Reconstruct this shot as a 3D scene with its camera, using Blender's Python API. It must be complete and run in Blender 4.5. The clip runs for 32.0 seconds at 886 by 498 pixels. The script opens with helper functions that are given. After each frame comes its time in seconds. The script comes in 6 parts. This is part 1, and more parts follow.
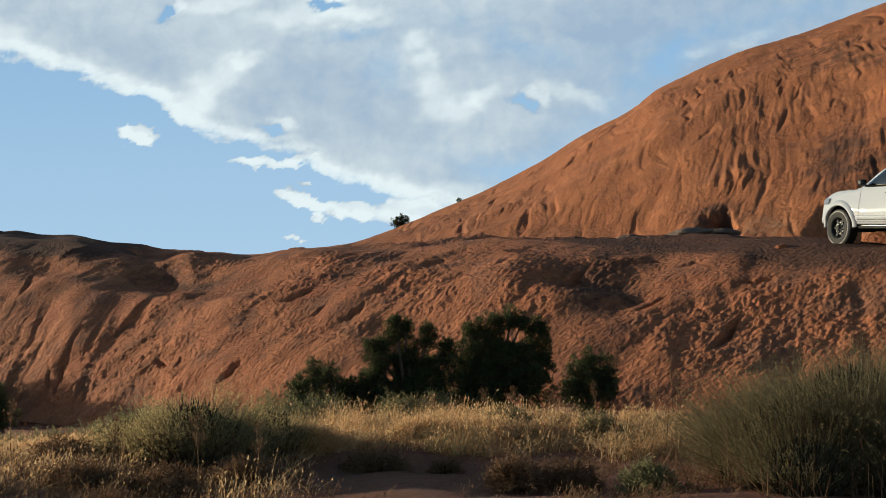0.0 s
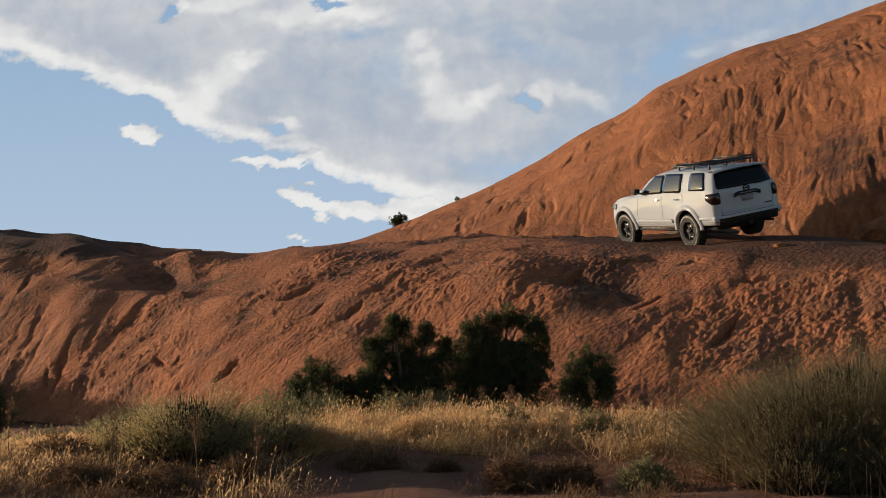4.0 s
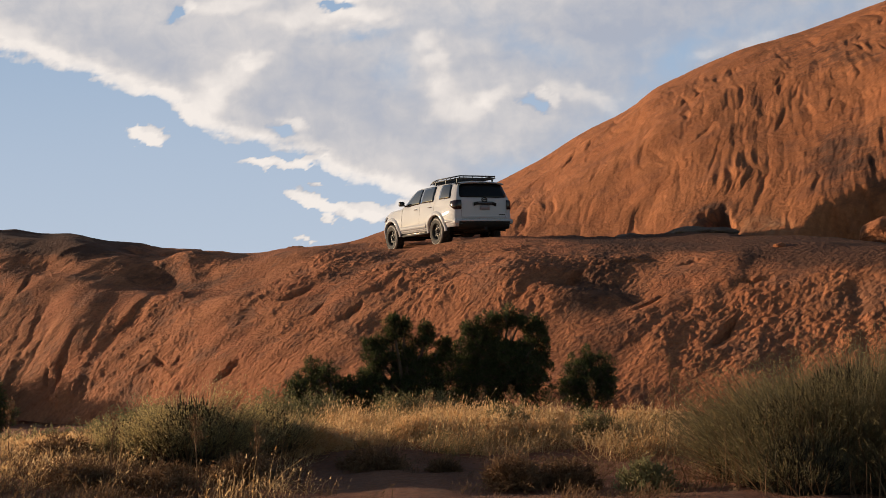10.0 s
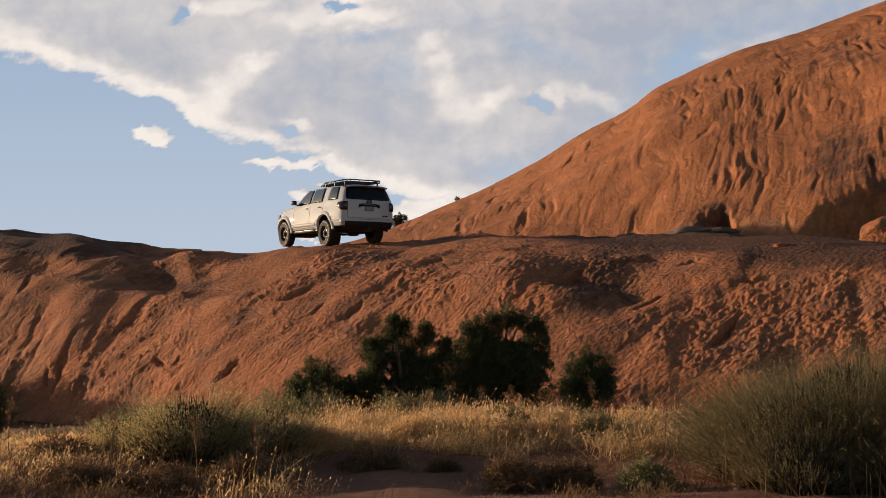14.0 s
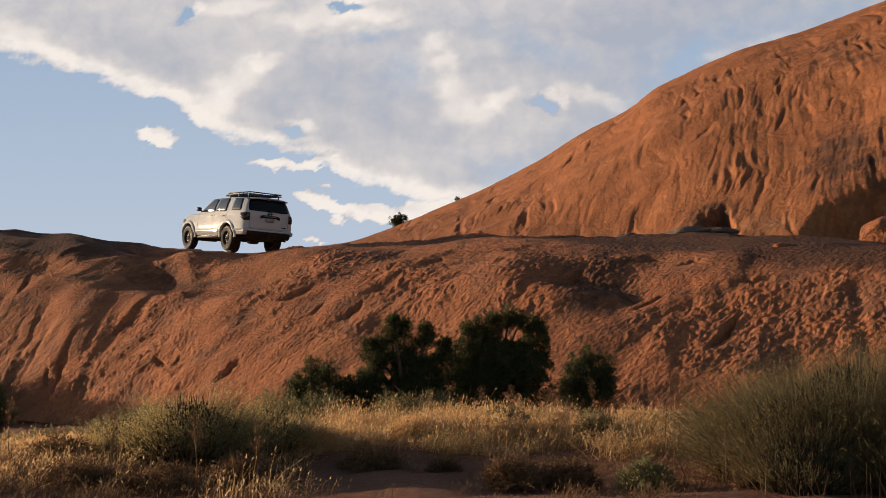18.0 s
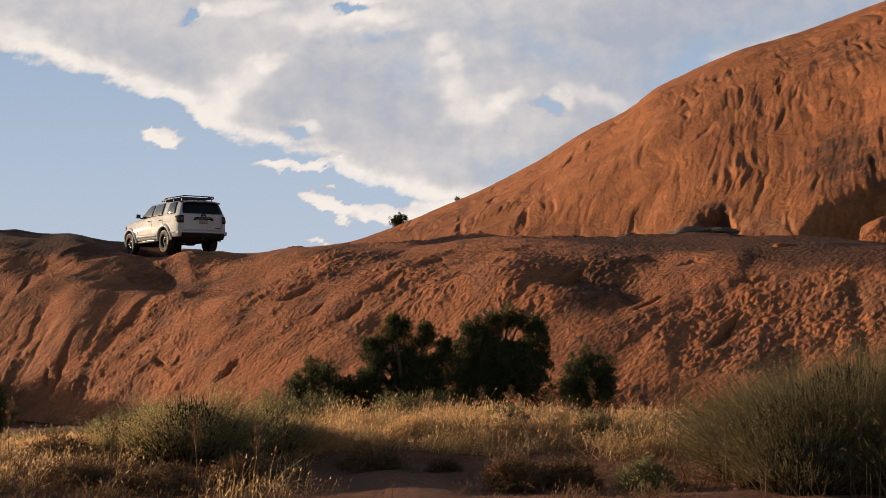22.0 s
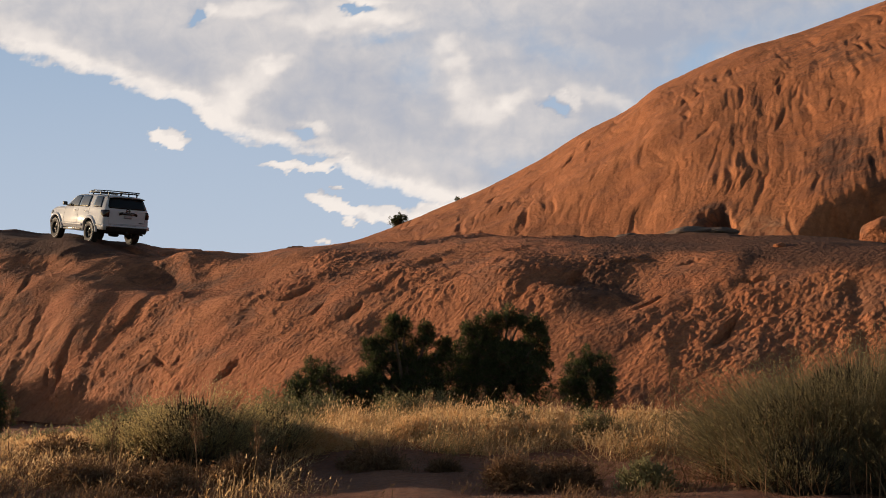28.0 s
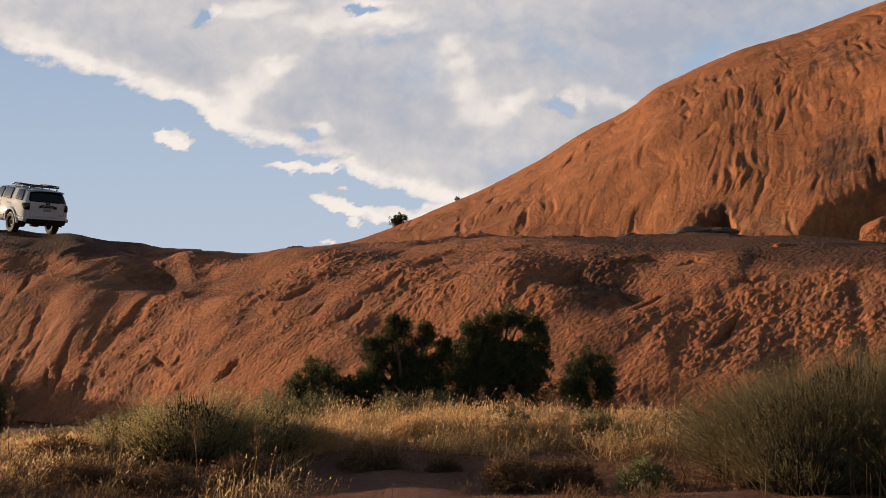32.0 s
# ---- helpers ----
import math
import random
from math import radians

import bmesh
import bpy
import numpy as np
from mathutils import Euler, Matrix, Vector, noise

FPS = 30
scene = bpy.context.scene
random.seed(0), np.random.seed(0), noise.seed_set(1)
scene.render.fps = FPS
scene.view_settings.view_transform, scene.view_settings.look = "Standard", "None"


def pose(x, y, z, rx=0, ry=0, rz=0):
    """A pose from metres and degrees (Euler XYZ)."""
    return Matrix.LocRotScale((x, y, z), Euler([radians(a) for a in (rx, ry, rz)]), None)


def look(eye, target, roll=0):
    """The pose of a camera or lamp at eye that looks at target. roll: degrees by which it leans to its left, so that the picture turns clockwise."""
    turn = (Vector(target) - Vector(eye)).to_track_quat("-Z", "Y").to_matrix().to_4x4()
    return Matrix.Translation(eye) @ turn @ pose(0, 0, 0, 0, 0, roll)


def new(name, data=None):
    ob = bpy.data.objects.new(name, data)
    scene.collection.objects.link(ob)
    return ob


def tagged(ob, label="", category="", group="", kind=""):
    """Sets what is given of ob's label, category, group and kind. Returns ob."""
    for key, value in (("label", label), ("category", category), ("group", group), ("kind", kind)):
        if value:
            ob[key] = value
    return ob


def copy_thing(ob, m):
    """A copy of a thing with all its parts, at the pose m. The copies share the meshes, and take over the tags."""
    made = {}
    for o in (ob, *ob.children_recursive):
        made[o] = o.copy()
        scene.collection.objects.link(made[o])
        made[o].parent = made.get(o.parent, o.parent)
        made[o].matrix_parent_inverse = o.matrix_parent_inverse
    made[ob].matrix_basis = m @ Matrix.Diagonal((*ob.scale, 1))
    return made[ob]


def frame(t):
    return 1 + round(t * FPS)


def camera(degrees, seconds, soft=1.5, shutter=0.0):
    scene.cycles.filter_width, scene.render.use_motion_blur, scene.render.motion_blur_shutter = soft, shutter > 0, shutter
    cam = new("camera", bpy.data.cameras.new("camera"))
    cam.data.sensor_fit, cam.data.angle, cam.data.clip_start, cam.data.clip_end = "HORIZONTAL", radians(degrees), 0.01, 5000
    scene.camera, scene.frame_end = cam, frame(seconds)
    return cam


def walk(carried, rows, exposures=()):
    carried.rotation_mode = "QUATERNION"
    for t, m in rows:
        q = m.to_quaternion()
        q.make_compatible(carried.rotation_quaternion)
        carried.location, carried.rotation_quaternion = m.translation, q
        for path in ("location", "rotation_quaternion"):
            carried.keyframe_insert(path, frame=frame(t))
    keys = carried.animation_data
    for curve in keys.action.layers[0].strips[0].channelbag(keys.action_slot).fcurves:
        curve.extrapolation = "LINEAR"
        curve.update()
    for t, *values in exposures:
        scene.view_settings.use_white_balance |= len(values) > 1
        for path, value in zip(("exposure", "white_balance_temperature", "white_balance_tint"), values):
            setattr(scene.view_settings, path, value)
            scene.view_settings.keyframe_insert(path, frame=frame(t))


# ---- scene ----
# ---------- camera: a tripod, nudged in the first second ----------
cam = camera(36, 32.0, soft=0.5)
EYE = (0.0, 0.0, 1.5)


def aim(dx=0.0, dy=0.0):
    """The tripod's pose, turned by a few thousandths."""
    return look(EYE, (dx, 1.0, 1.5 + math.tan(radians(3.5)) + dy))


walk(cam, [(0.0, aim(-0.0013, 0.0009)), (0.3, aim(-0.0006, 0.0009)), (0.5, aim(0, 0.0009)), (1.0, aim()), (32.0, aim())],
     exposures=[(0.0, 0.04, 5650, -3), (0.5, -0.15, 5650, -2), (1.0, -0.27, 5680, -1), (2.0, -0.22, 5850, 2), (3.0, -0.13, 6050, 5), (6.0, -0.02, 6600, 10), (9.0, 0.0, 6750, 12), (13.0, 0.0, 6850, 13), (32.0, 0.0, 6850, 13)])

# ---------- sky and sun ----------
SUN_TO = Vector((-0.88, 0.45, 0.145)).normalized()
world = bpy.data.worlds.new("sky")
scene.world = world
world.use_nodes = True
wn, wl = world.node_tree.nodes, world.node_tree.links
sky = wn.new("ShaderNodeTexSky")
sky.sky_type, sky.sun_disc = "NISHITA", False
sky.sun_elevation = math.asin(SUN_TO.z)
sky.sun_rotation = math.atan2(SUN_TO.x, SUN_TO.y)
sky.altitude, sky.air_density, sky.dust_density, sky.ozone_density = 1300, 1.0, 1.3, 1.0
wl.new(sky.outputs[0], wn["Background"].inputs[0])
wn["Background"].inputs[1].default_value = 0.10

sun_data = bpy.data.lights.new("sun", "SUN")
sun_data.energy, sun_data.angle, sun_data.color = 5.0, radians(0.6), (1.0, 0.785, 0.545)
sun = new("sun", sun_data)
sun.matrix_world = look(SUN_TO * 200, (0, 0, 0))


# ---------- numbers and noise ----------
def fade(a, b, x):
    t = np.clip((np.asarray(x, float) - a) / (b - a), 0, 1)
    return t * t * (3 - 2 * t)


def curve(pairs):
    """A smooth function through a few (x, value) pairs."""
    xs, ys = np.array(pairs, float).T

    def f(x):
        x = np.clip(x, xs[0], xs[-1])
        i = np.clip(np.searchsorted(xs, x) - 1, 0, len(xs) - 2)
        t = (x - xs[i]) / (xs[i + 1] - xs[i])
        m = np.gradient(ys, xs)
        h = xs[i + 1] - xs[i]
        return ((2 * t**3 - 3 * t**2 + 1) * ys[i] + (t**3 - 2 * t**2 + t) * h * m[i]
                + (-2 * t**3 + 3 * t**2) * ys[i + 1] + (t**3 - t**2) * h * m[i + 1])
    return f


PERM = np.random.RandomState(7).permutation(512)
GRAD = np.random.RandomState(8).normal(size=(512, 3))
GRAD /= np.linalg.norm(GRAD, axis=1)[:, None]


def perlin(x, y, z):
    x, y, z = np.broadcast_arrays(np.asarray(x, float), y, z)
    xi, yi, zi = np.floor(x).astype(int), np.floor(y).astype(int), np.floor(z).astype(int)
    xf, yf, zf = x - xi, y - yi, z - zi
    u, v, w = (f * f * f * (f * (f * 6 - 15) + 10) for f in (xf, yf, zf))
    total = 0
    for a in (0, 1):
        for b in (0, 1):
            for c in (0, 1):
                g = GRAD[PERM[(PERM[(PERM[(xi + a) % 512] + yi + b) % 512] + zi + c) % 512]]
                d = g[..., 0] * (xf - a) + g[..., 1] * (yf - b) + g[..., 2] * (zf - c)
                total = total + d * (u if a else 1 - u) * (v if b else 1 - v) * (w if c else 1 - w)
    return total * 1.6


def fbm(x, y, z, octaves=4, gain=0.5):
    total, amp = 0, 1.0
    for k in range(octaves):
        total = total + amp * perlin(x * 2**k + 17.3 * k, y * 2**k - 9.1 * k, z * 2**k + 4.7 * k)
        amp *= gain
    return total


def sheet(name, X, Y, Z, material, smooth=True, closed=False):
    """A mesh over a grid of points."""
    n, m = X.shape
    co = np.stack([X, Y, Z], -1).reshape(-1, 3)
    idx = np.arange(n * m).reshape(n, m)
    if closed:
        idx = np.concatenate([idx, idx[:, :1]], 1)
    quads = np.stack([idx[:-1, :-1], idx[:-1, 1:], idx[1:, 1:], idx[1:, :-1]], -1).reshape(-1, 4)
    me = bpy.data.meshes.new(name)
    me.vertices.add(len(co))
    me.vertices.foreach_set("co", co.ravel())
    me.loops.add(quads.size)
    me.loops.foreach_set("vertex_index", quads.ravel())
    me.polygons.add(len(quads))
    me.polygons.foreach_set("loop_start", np.arange(0, quads.size, 4))
    me.polygons.foreach_set("loop_total", np.full(len(quads), 4))
    me.polygons.foreach_set("use_smooth", np.full(len(quads), smooth))
    me.update(calc_edges=True)
    me.materials.append(material)
    return new(name, me)


def soup(name, co, faces, material, parent=None, smooth=False):
    """A mesh of many equal small faces: faces is an (n, k) array."""
    k = faces.shape[1]
    me = bpy.data.meshes.new(name)
    me.vertices.add(len(co))
    me.vertices.foreach_set("co", np.asarray(co, np.float32).ravel())
    me.loops.add(faces.size)
    me.loops.foreach_set("vertex_index", faces.ravel().astype(np.int32))
    me.polygons.add(len(faces))
    me.polygons.foreach_set("loop_start", np.arange(0, faces.size, k))
    me.polygons.foreach_set("loop_total", np.full(len(faces), k))
    me.polygons.foreach_set("use_smooth", np.full(len(faces), smooth))
    me.update(calc_edges=True)
    me.materials.append(material)
    ob = new(name, me)
    ob.parent = parent
    return ob


# ---------- materials ----------
def shader(name, color=(0.5, 0.5, 0.5), rough=0.6, metal=0.0):
    m = bpy.data.materials.new(name)
    m.use_nodes = True
    b = m.node_tree.nodes["Principled BSDF"]
    b.inputs["Base Color"].default_value = (*color, 1)
    b.inputs["Roughness"].default_value = rough
    b.inputs["Metallic"].default_value = metal
    return m, m.node_tree.nodes, m.node_tree.links, b


def noise_node(n, l, coords, scale, detail=5, rough=0.55, distortion=0.0):
    t = n.new("ShaderNodeTexNoise")
    t.inputs["Scale"].default_value, t.inputs["Detail"].default_value = scale, detail
    t.inputs["Roughness"].default_value, t.inputs["Distortion"].default_value = rough, distortion
    l.new(coords, t.inputs["Vector"])
    return t.outputs["Fac"]


def ramp(n, l, fac, stops):
    r = n.new("ShaderNodeValToRGB")
    while len(r.color_ramp.elements) < len(stops):
        r.color_ramp.elements.new(0.5)
    for el, (p, c) in zip(r.color_ramp.elements, stops):
        el.position, el.color = p, (*(c if isinstance(c, tuple) else (c, c, c)), 1)
    l.new(fac, r.inputs["Fac"])
    return r.outputs["Color"]


def mix(n, l, fac, a, b, mode="MIX"):
    x = n.new("ShaderNodeMix")
    x.data_type, x.blend_type = "RGBA", mode
    for value, socket in ((fac, x.inputs[0]), (a, x.inputs[6]), (b, x.inputs[7])):
        if isinstance(value, (int, float)):
            socket.default_value = value
        elif isinstance(value, tuple):
            socket.default_value = (*value, 1)
        else:
            l.new(value, socket)
    return x.outputs[2]


def bump(n, l, b, height, strength, distance):
    k = n.new("ShaderNodeBump")
    k.inputs["Strength"].default_value, k.inputs["Distance"].default_value = strength, distance
    l.new(height, k.inputs["Height"])
    l.new(k.outputs["Normal"], b.inputs["Normal"])


def rock_material(name, light, dark, varnish, varnish_amount, relief, slant, stretch):
    """Red sandstone: two scales of tint, streaks of bedding, dark varnish in patches, shade darkened in by attribute,
    grainy relief.
    """
    m, n, l, b = shader(name, light, 0.9)
    co = n.new("ShaderNodeNewGeometry").outputs["Position"]
    big = noise_node(n, l, co, 0.45, 4)
    grain = noise_node(n, l, co, 9.0, 8, 0.65)
    bed = n.new("ShaderNodeMapping")
    bed.vector_type = "TEXTURE"
    bed.inputs["Rotation"].default_value = (0.0, -slant, 0.0)
    bed.inputs["Scale"].default_value = (4.0, 3.0, 0.45)
    l.new(co, bed.inputs["Vector"])
    streak = noise_node(n, l, bed.outputs[0], 1.6, 6, 0.6, 0.6)
    base = mix(n, l, ramp(n, l, big, [(0.35, 0.0), (0.68, 1.0)]), light, dark)
    base = mix(n, l, ramp(n, l, streak, [(0.44, 0.0), (0.60, 0.65)]), base, tuple(0.62 * c for c in light))
    base = mix(n, l, ramp(n, l, grain, [(0.30, 0.55), (0.62, 0.0)]), base, tuple(0.5 * c for c in dark))
    stain = noise_node(n, l, co, 0.8, 7, 0.62, 0.4)
    mask = ramp(n, l, stain, [(0.52, 0.0), (0.62, varnish_amount)])
    base = mix(n, l, mask, base, varnish)
    # attribute darkens the rock: varnish, and shade put into the colour
    shade_coat = n.new("ShaderNodeAttribute")
    shade_coat.attribute_name = "patina_shade"
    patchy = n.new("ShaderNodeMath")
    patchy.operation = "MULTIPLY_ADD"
    l.new(shade_coat.outputs["Fac"], patchy.inputs[0])
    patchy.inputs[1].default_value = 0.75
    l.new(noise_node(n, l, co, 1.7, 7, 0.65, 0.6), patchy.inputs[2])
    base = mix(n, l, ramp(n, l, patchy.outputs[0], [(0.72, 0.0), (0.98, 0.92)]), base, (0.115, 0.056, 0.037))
    salt = n.new("ShaderNodeAttribute")
    salt.attribute_name = "pale"
    chalk = n.new("ShaderNodeMath")
    chalk.operation = "MULTIPLY"
    l.new(salt.outputs["Fac"], chalk.inputs[0])
    l.new(ramp(n, l, noise_node(n, l, co, 3.0, 6, 0.7, 0.5), [(0.40, 0.0), (0.60, 0.55)]), chalk.inputs[1])
    base = mix(n, l, chalk.outputs[0], base, (0.50, 0.27, 0.15))
    l.new(base, b.inputs["Base Color"])
    scale = n.new("ShaderNodeMapping")
    scale.vector_type = "TEXTURE"
    scale.inputs["Rotation"].default_value = (0.0, -slant, 0.0)
    scale.inputs["Scale"].default_value = (stretch, 1.0, 0.8)
    l.new(co, scale.inputs["Vector"])
    lump = noise_node(n, l, scale.outputs[0], 12.0, 4, 0.62, 0.3)
    cells = n.new("ShaderNodeTexVoronoi")
    cells.feature, cells.inputs["Scale"].default_value = "F1", 9.0
    warp = mix(n, l, 0.12, scale.outputs[0], noise_node(n, l, co, 9.0, 4), "ADD")
    l.new(warp, cells.inputs["Vector"])
    flake = mix(n, l, 0.35, lump, cells.outputs["Distance"])
    flake = mix(n, l, 1.0, flake, ramp(n, l, noise_node(n, l, co, 0.55, 4, 0.6, 0.5), [(0.34, 0.35), (0.60, 1.0)]), "MULTIPLY")
    bump(n, l, b, flake, 1.0, relief)
    b.inputs["Specular IOR Level"].default_value = 0.15
    return m


ROCK = rock_material("sandstone", (0.565, 0.223, 0.106), (0.465, 0.164, 0.079), (0.20, 0.100, 0.065), 0.6, 0.15, 0.60, 1.15)
DOME = rock_material("dome_sandstone", (0.53, 0.203, 0.087), (0.43, 0.153, 0.065), (0.26, 0.105, 0.058), 0.5, 0.08, 1.15, 1.9)


def sand_material():
    m, n, l, b = shader("red_sand", (0.30, 0.12, 0.06), 0.95)
    co = n.new("ShaderNodeNewGeometry").outputs["Position"]
    a = noise_node(n, l, co, 0.6, 6)
    g = noise_node(n, l, co, 14.0, 8, 0.7)
    base = mix(n, l, ramp(n, l, a, [(0.35, 0.0), (0.65, 1.0)]), (0.42, 0.150, 0.068), (0.30, 0.100, 0.047))
    base = mix(n, l, ramp(n, l, g, [(0.40, 0.5), (0.60, 0.0)]), base, (0.12, 0.06, 0.035))
    l.new(base, b.inputs["Base Color"])
    bump(n, l, b, g, 1.0, 0.12)
    return m


SAND = sand_material()


def leaf_material(name, a, b_color, rough=0.7, through_light=0.25, sap=None):
    m, n, l, b = shader(name, a, rough)
    geo = n.new("ShaderNodeNewGeometry")
    col = ramp(n, l, geo.outputs["Random Per Island"], [(0.0, a), (0.55, tuple((p + q) / 2 for p, q in zip(a, b_color))), (1.0, b_color)])
    big = noise_node(n, l, geo.outputs["Position"], 2.2, 3)
    col = mix(n, l, ramp(n, l, big, [(0.35, 0.0), (0.7, 0.45)]), col, tuple(0.6 * c for c in a))
    l.new(col, b.inputs["Base Color"])
    b.inputs["Specular IOR Level"].default_value = 0.2
    thin = n.new("ShaderNodeBsdfTranslucent")
    l.new(mix(n, l, 0.75, col, sap) if sap else col, thin.inputs["Color"])
    add = n.new("ShaderNodeMixShader")
    add.inputs[0].default_value = through_light
    l.new(b.outputs[0], add.inputs[1])
    l.new(thin.outputs[0], add.inputs[2])
    l.new(add.outputs[0], n["Material Output"].inputs["Surface"])
    return m


DRY_GRASS = leaf_material("dry_grass", (0.62, 0.35, 0.145), (0.90, 0.64, 0.36), 0.6, 0.6)
GREY_SCRUB = leaf_material("grey_green_scrub", (0.105, 0.095, 0.052), (0.27, 0.22, 0.115), 0.7, 0.44, (0.40, 0.31, 0.145))
YELLOW_SCRUB = leaf_material("yellow_green_scrub", (0.34, 0.27, 0.11), (0.62, 0.49, 0.23), 0.7, 0.58, (0.74, 0.56, 0.26))
SAGE = leaf_material("sage", (0.18, 0.17, 0.08), (0.38, 0.32, 0.16), 0.7, 0.45)
JUNIPER = leaf_material("juniper_needles", (0.055, 0.07, 0.026), (0.145, 0.15, 0.06), 0.7, 0.4)
DEAD_STEM = leaf_material("dead_stems", (0.17, 0.09, 0.045), (0.34, 0.20, 0.11), 0.8, 0.3)
# wood darkened to stand for the shade inside the mounds
CORE_SHADE_TWIGS = leaf_material("woody_twigs_shaded", (0.05, 0.04, 0.024), (0.11, 0.085, 0.05), 0.85, 0.05)
PALE_STEM = leaf_material("pale_stems", (0.12, 0.10, 0.055), (0.30, 0.24, 0.14), 0.8, 0.1)
BARK, _n, _l, _b = shader("juniper_bark", (0.11, 0.075, 0.05), 0.95)
bump(_n, _l, _b, noise_node(_n, _l, _n.new("ShaderNodeTexCoord").outputs["Object"], 30, 6), 0.8, 0.02)

# ---------- the ground: one sheet to the horizon ----------
def ground_height(x, y):
    hollow = fade(27, 34, y - 0.3 * x) * fade(60, 45, np.hypot(x, y))
    along, across = -0.894 * x + 0.447 * y, 0.447 * x + 0.894 * y
    # unseen rise beyond the left edge, added to shade the foreground
    bank = 1.1 * fade(15.5, 19.5, along) * fade(32, 26, along) * fade(9.8, 8.8, across + 0.5 * fbm(x * 0.5, y * 0.5, 5.0, 3))
    wash = 0.55 * fade(-0.12, -0.25, x / np.maximum(np.abs(y), 1.0)) * fade(22, 30, y) * fade(70, 50, y)
    wash = wash + 0.20 * fade(-0.19, -0.26, x / np.maximum(np.abs(y), 1.0)) * fade(14.5, 18, y) * fade(34, 28, y)
    return bank - wash + 0.22 * fbm(x * 0.16, y * 0.16, 0.3, 3) + 0.05 * fbm(x * 1.3, y * 1.3, 2.0, 3) - 0.4 * hollow


axis = np.concatenate([-np.geomspace(4000, 16, 36), np.linspace(-15, 15, 121), np.geomspace(16, 4000, 36)])
axis_y = np.concatenate([-np.geomspace(4000, 9, 30), np.linspace(-8, 34, 169), np.geomspace(35, 4200, 36)])
GX, GY = np.meshgrid(axis, axis_y)
tagged(sheet("ground", GX, GY, ground_height(GX, GY) * fade(400, 60, np.hypot(GX, GY)), SAND),
       "red desert sand with dry litter", "ground", kind="structure")

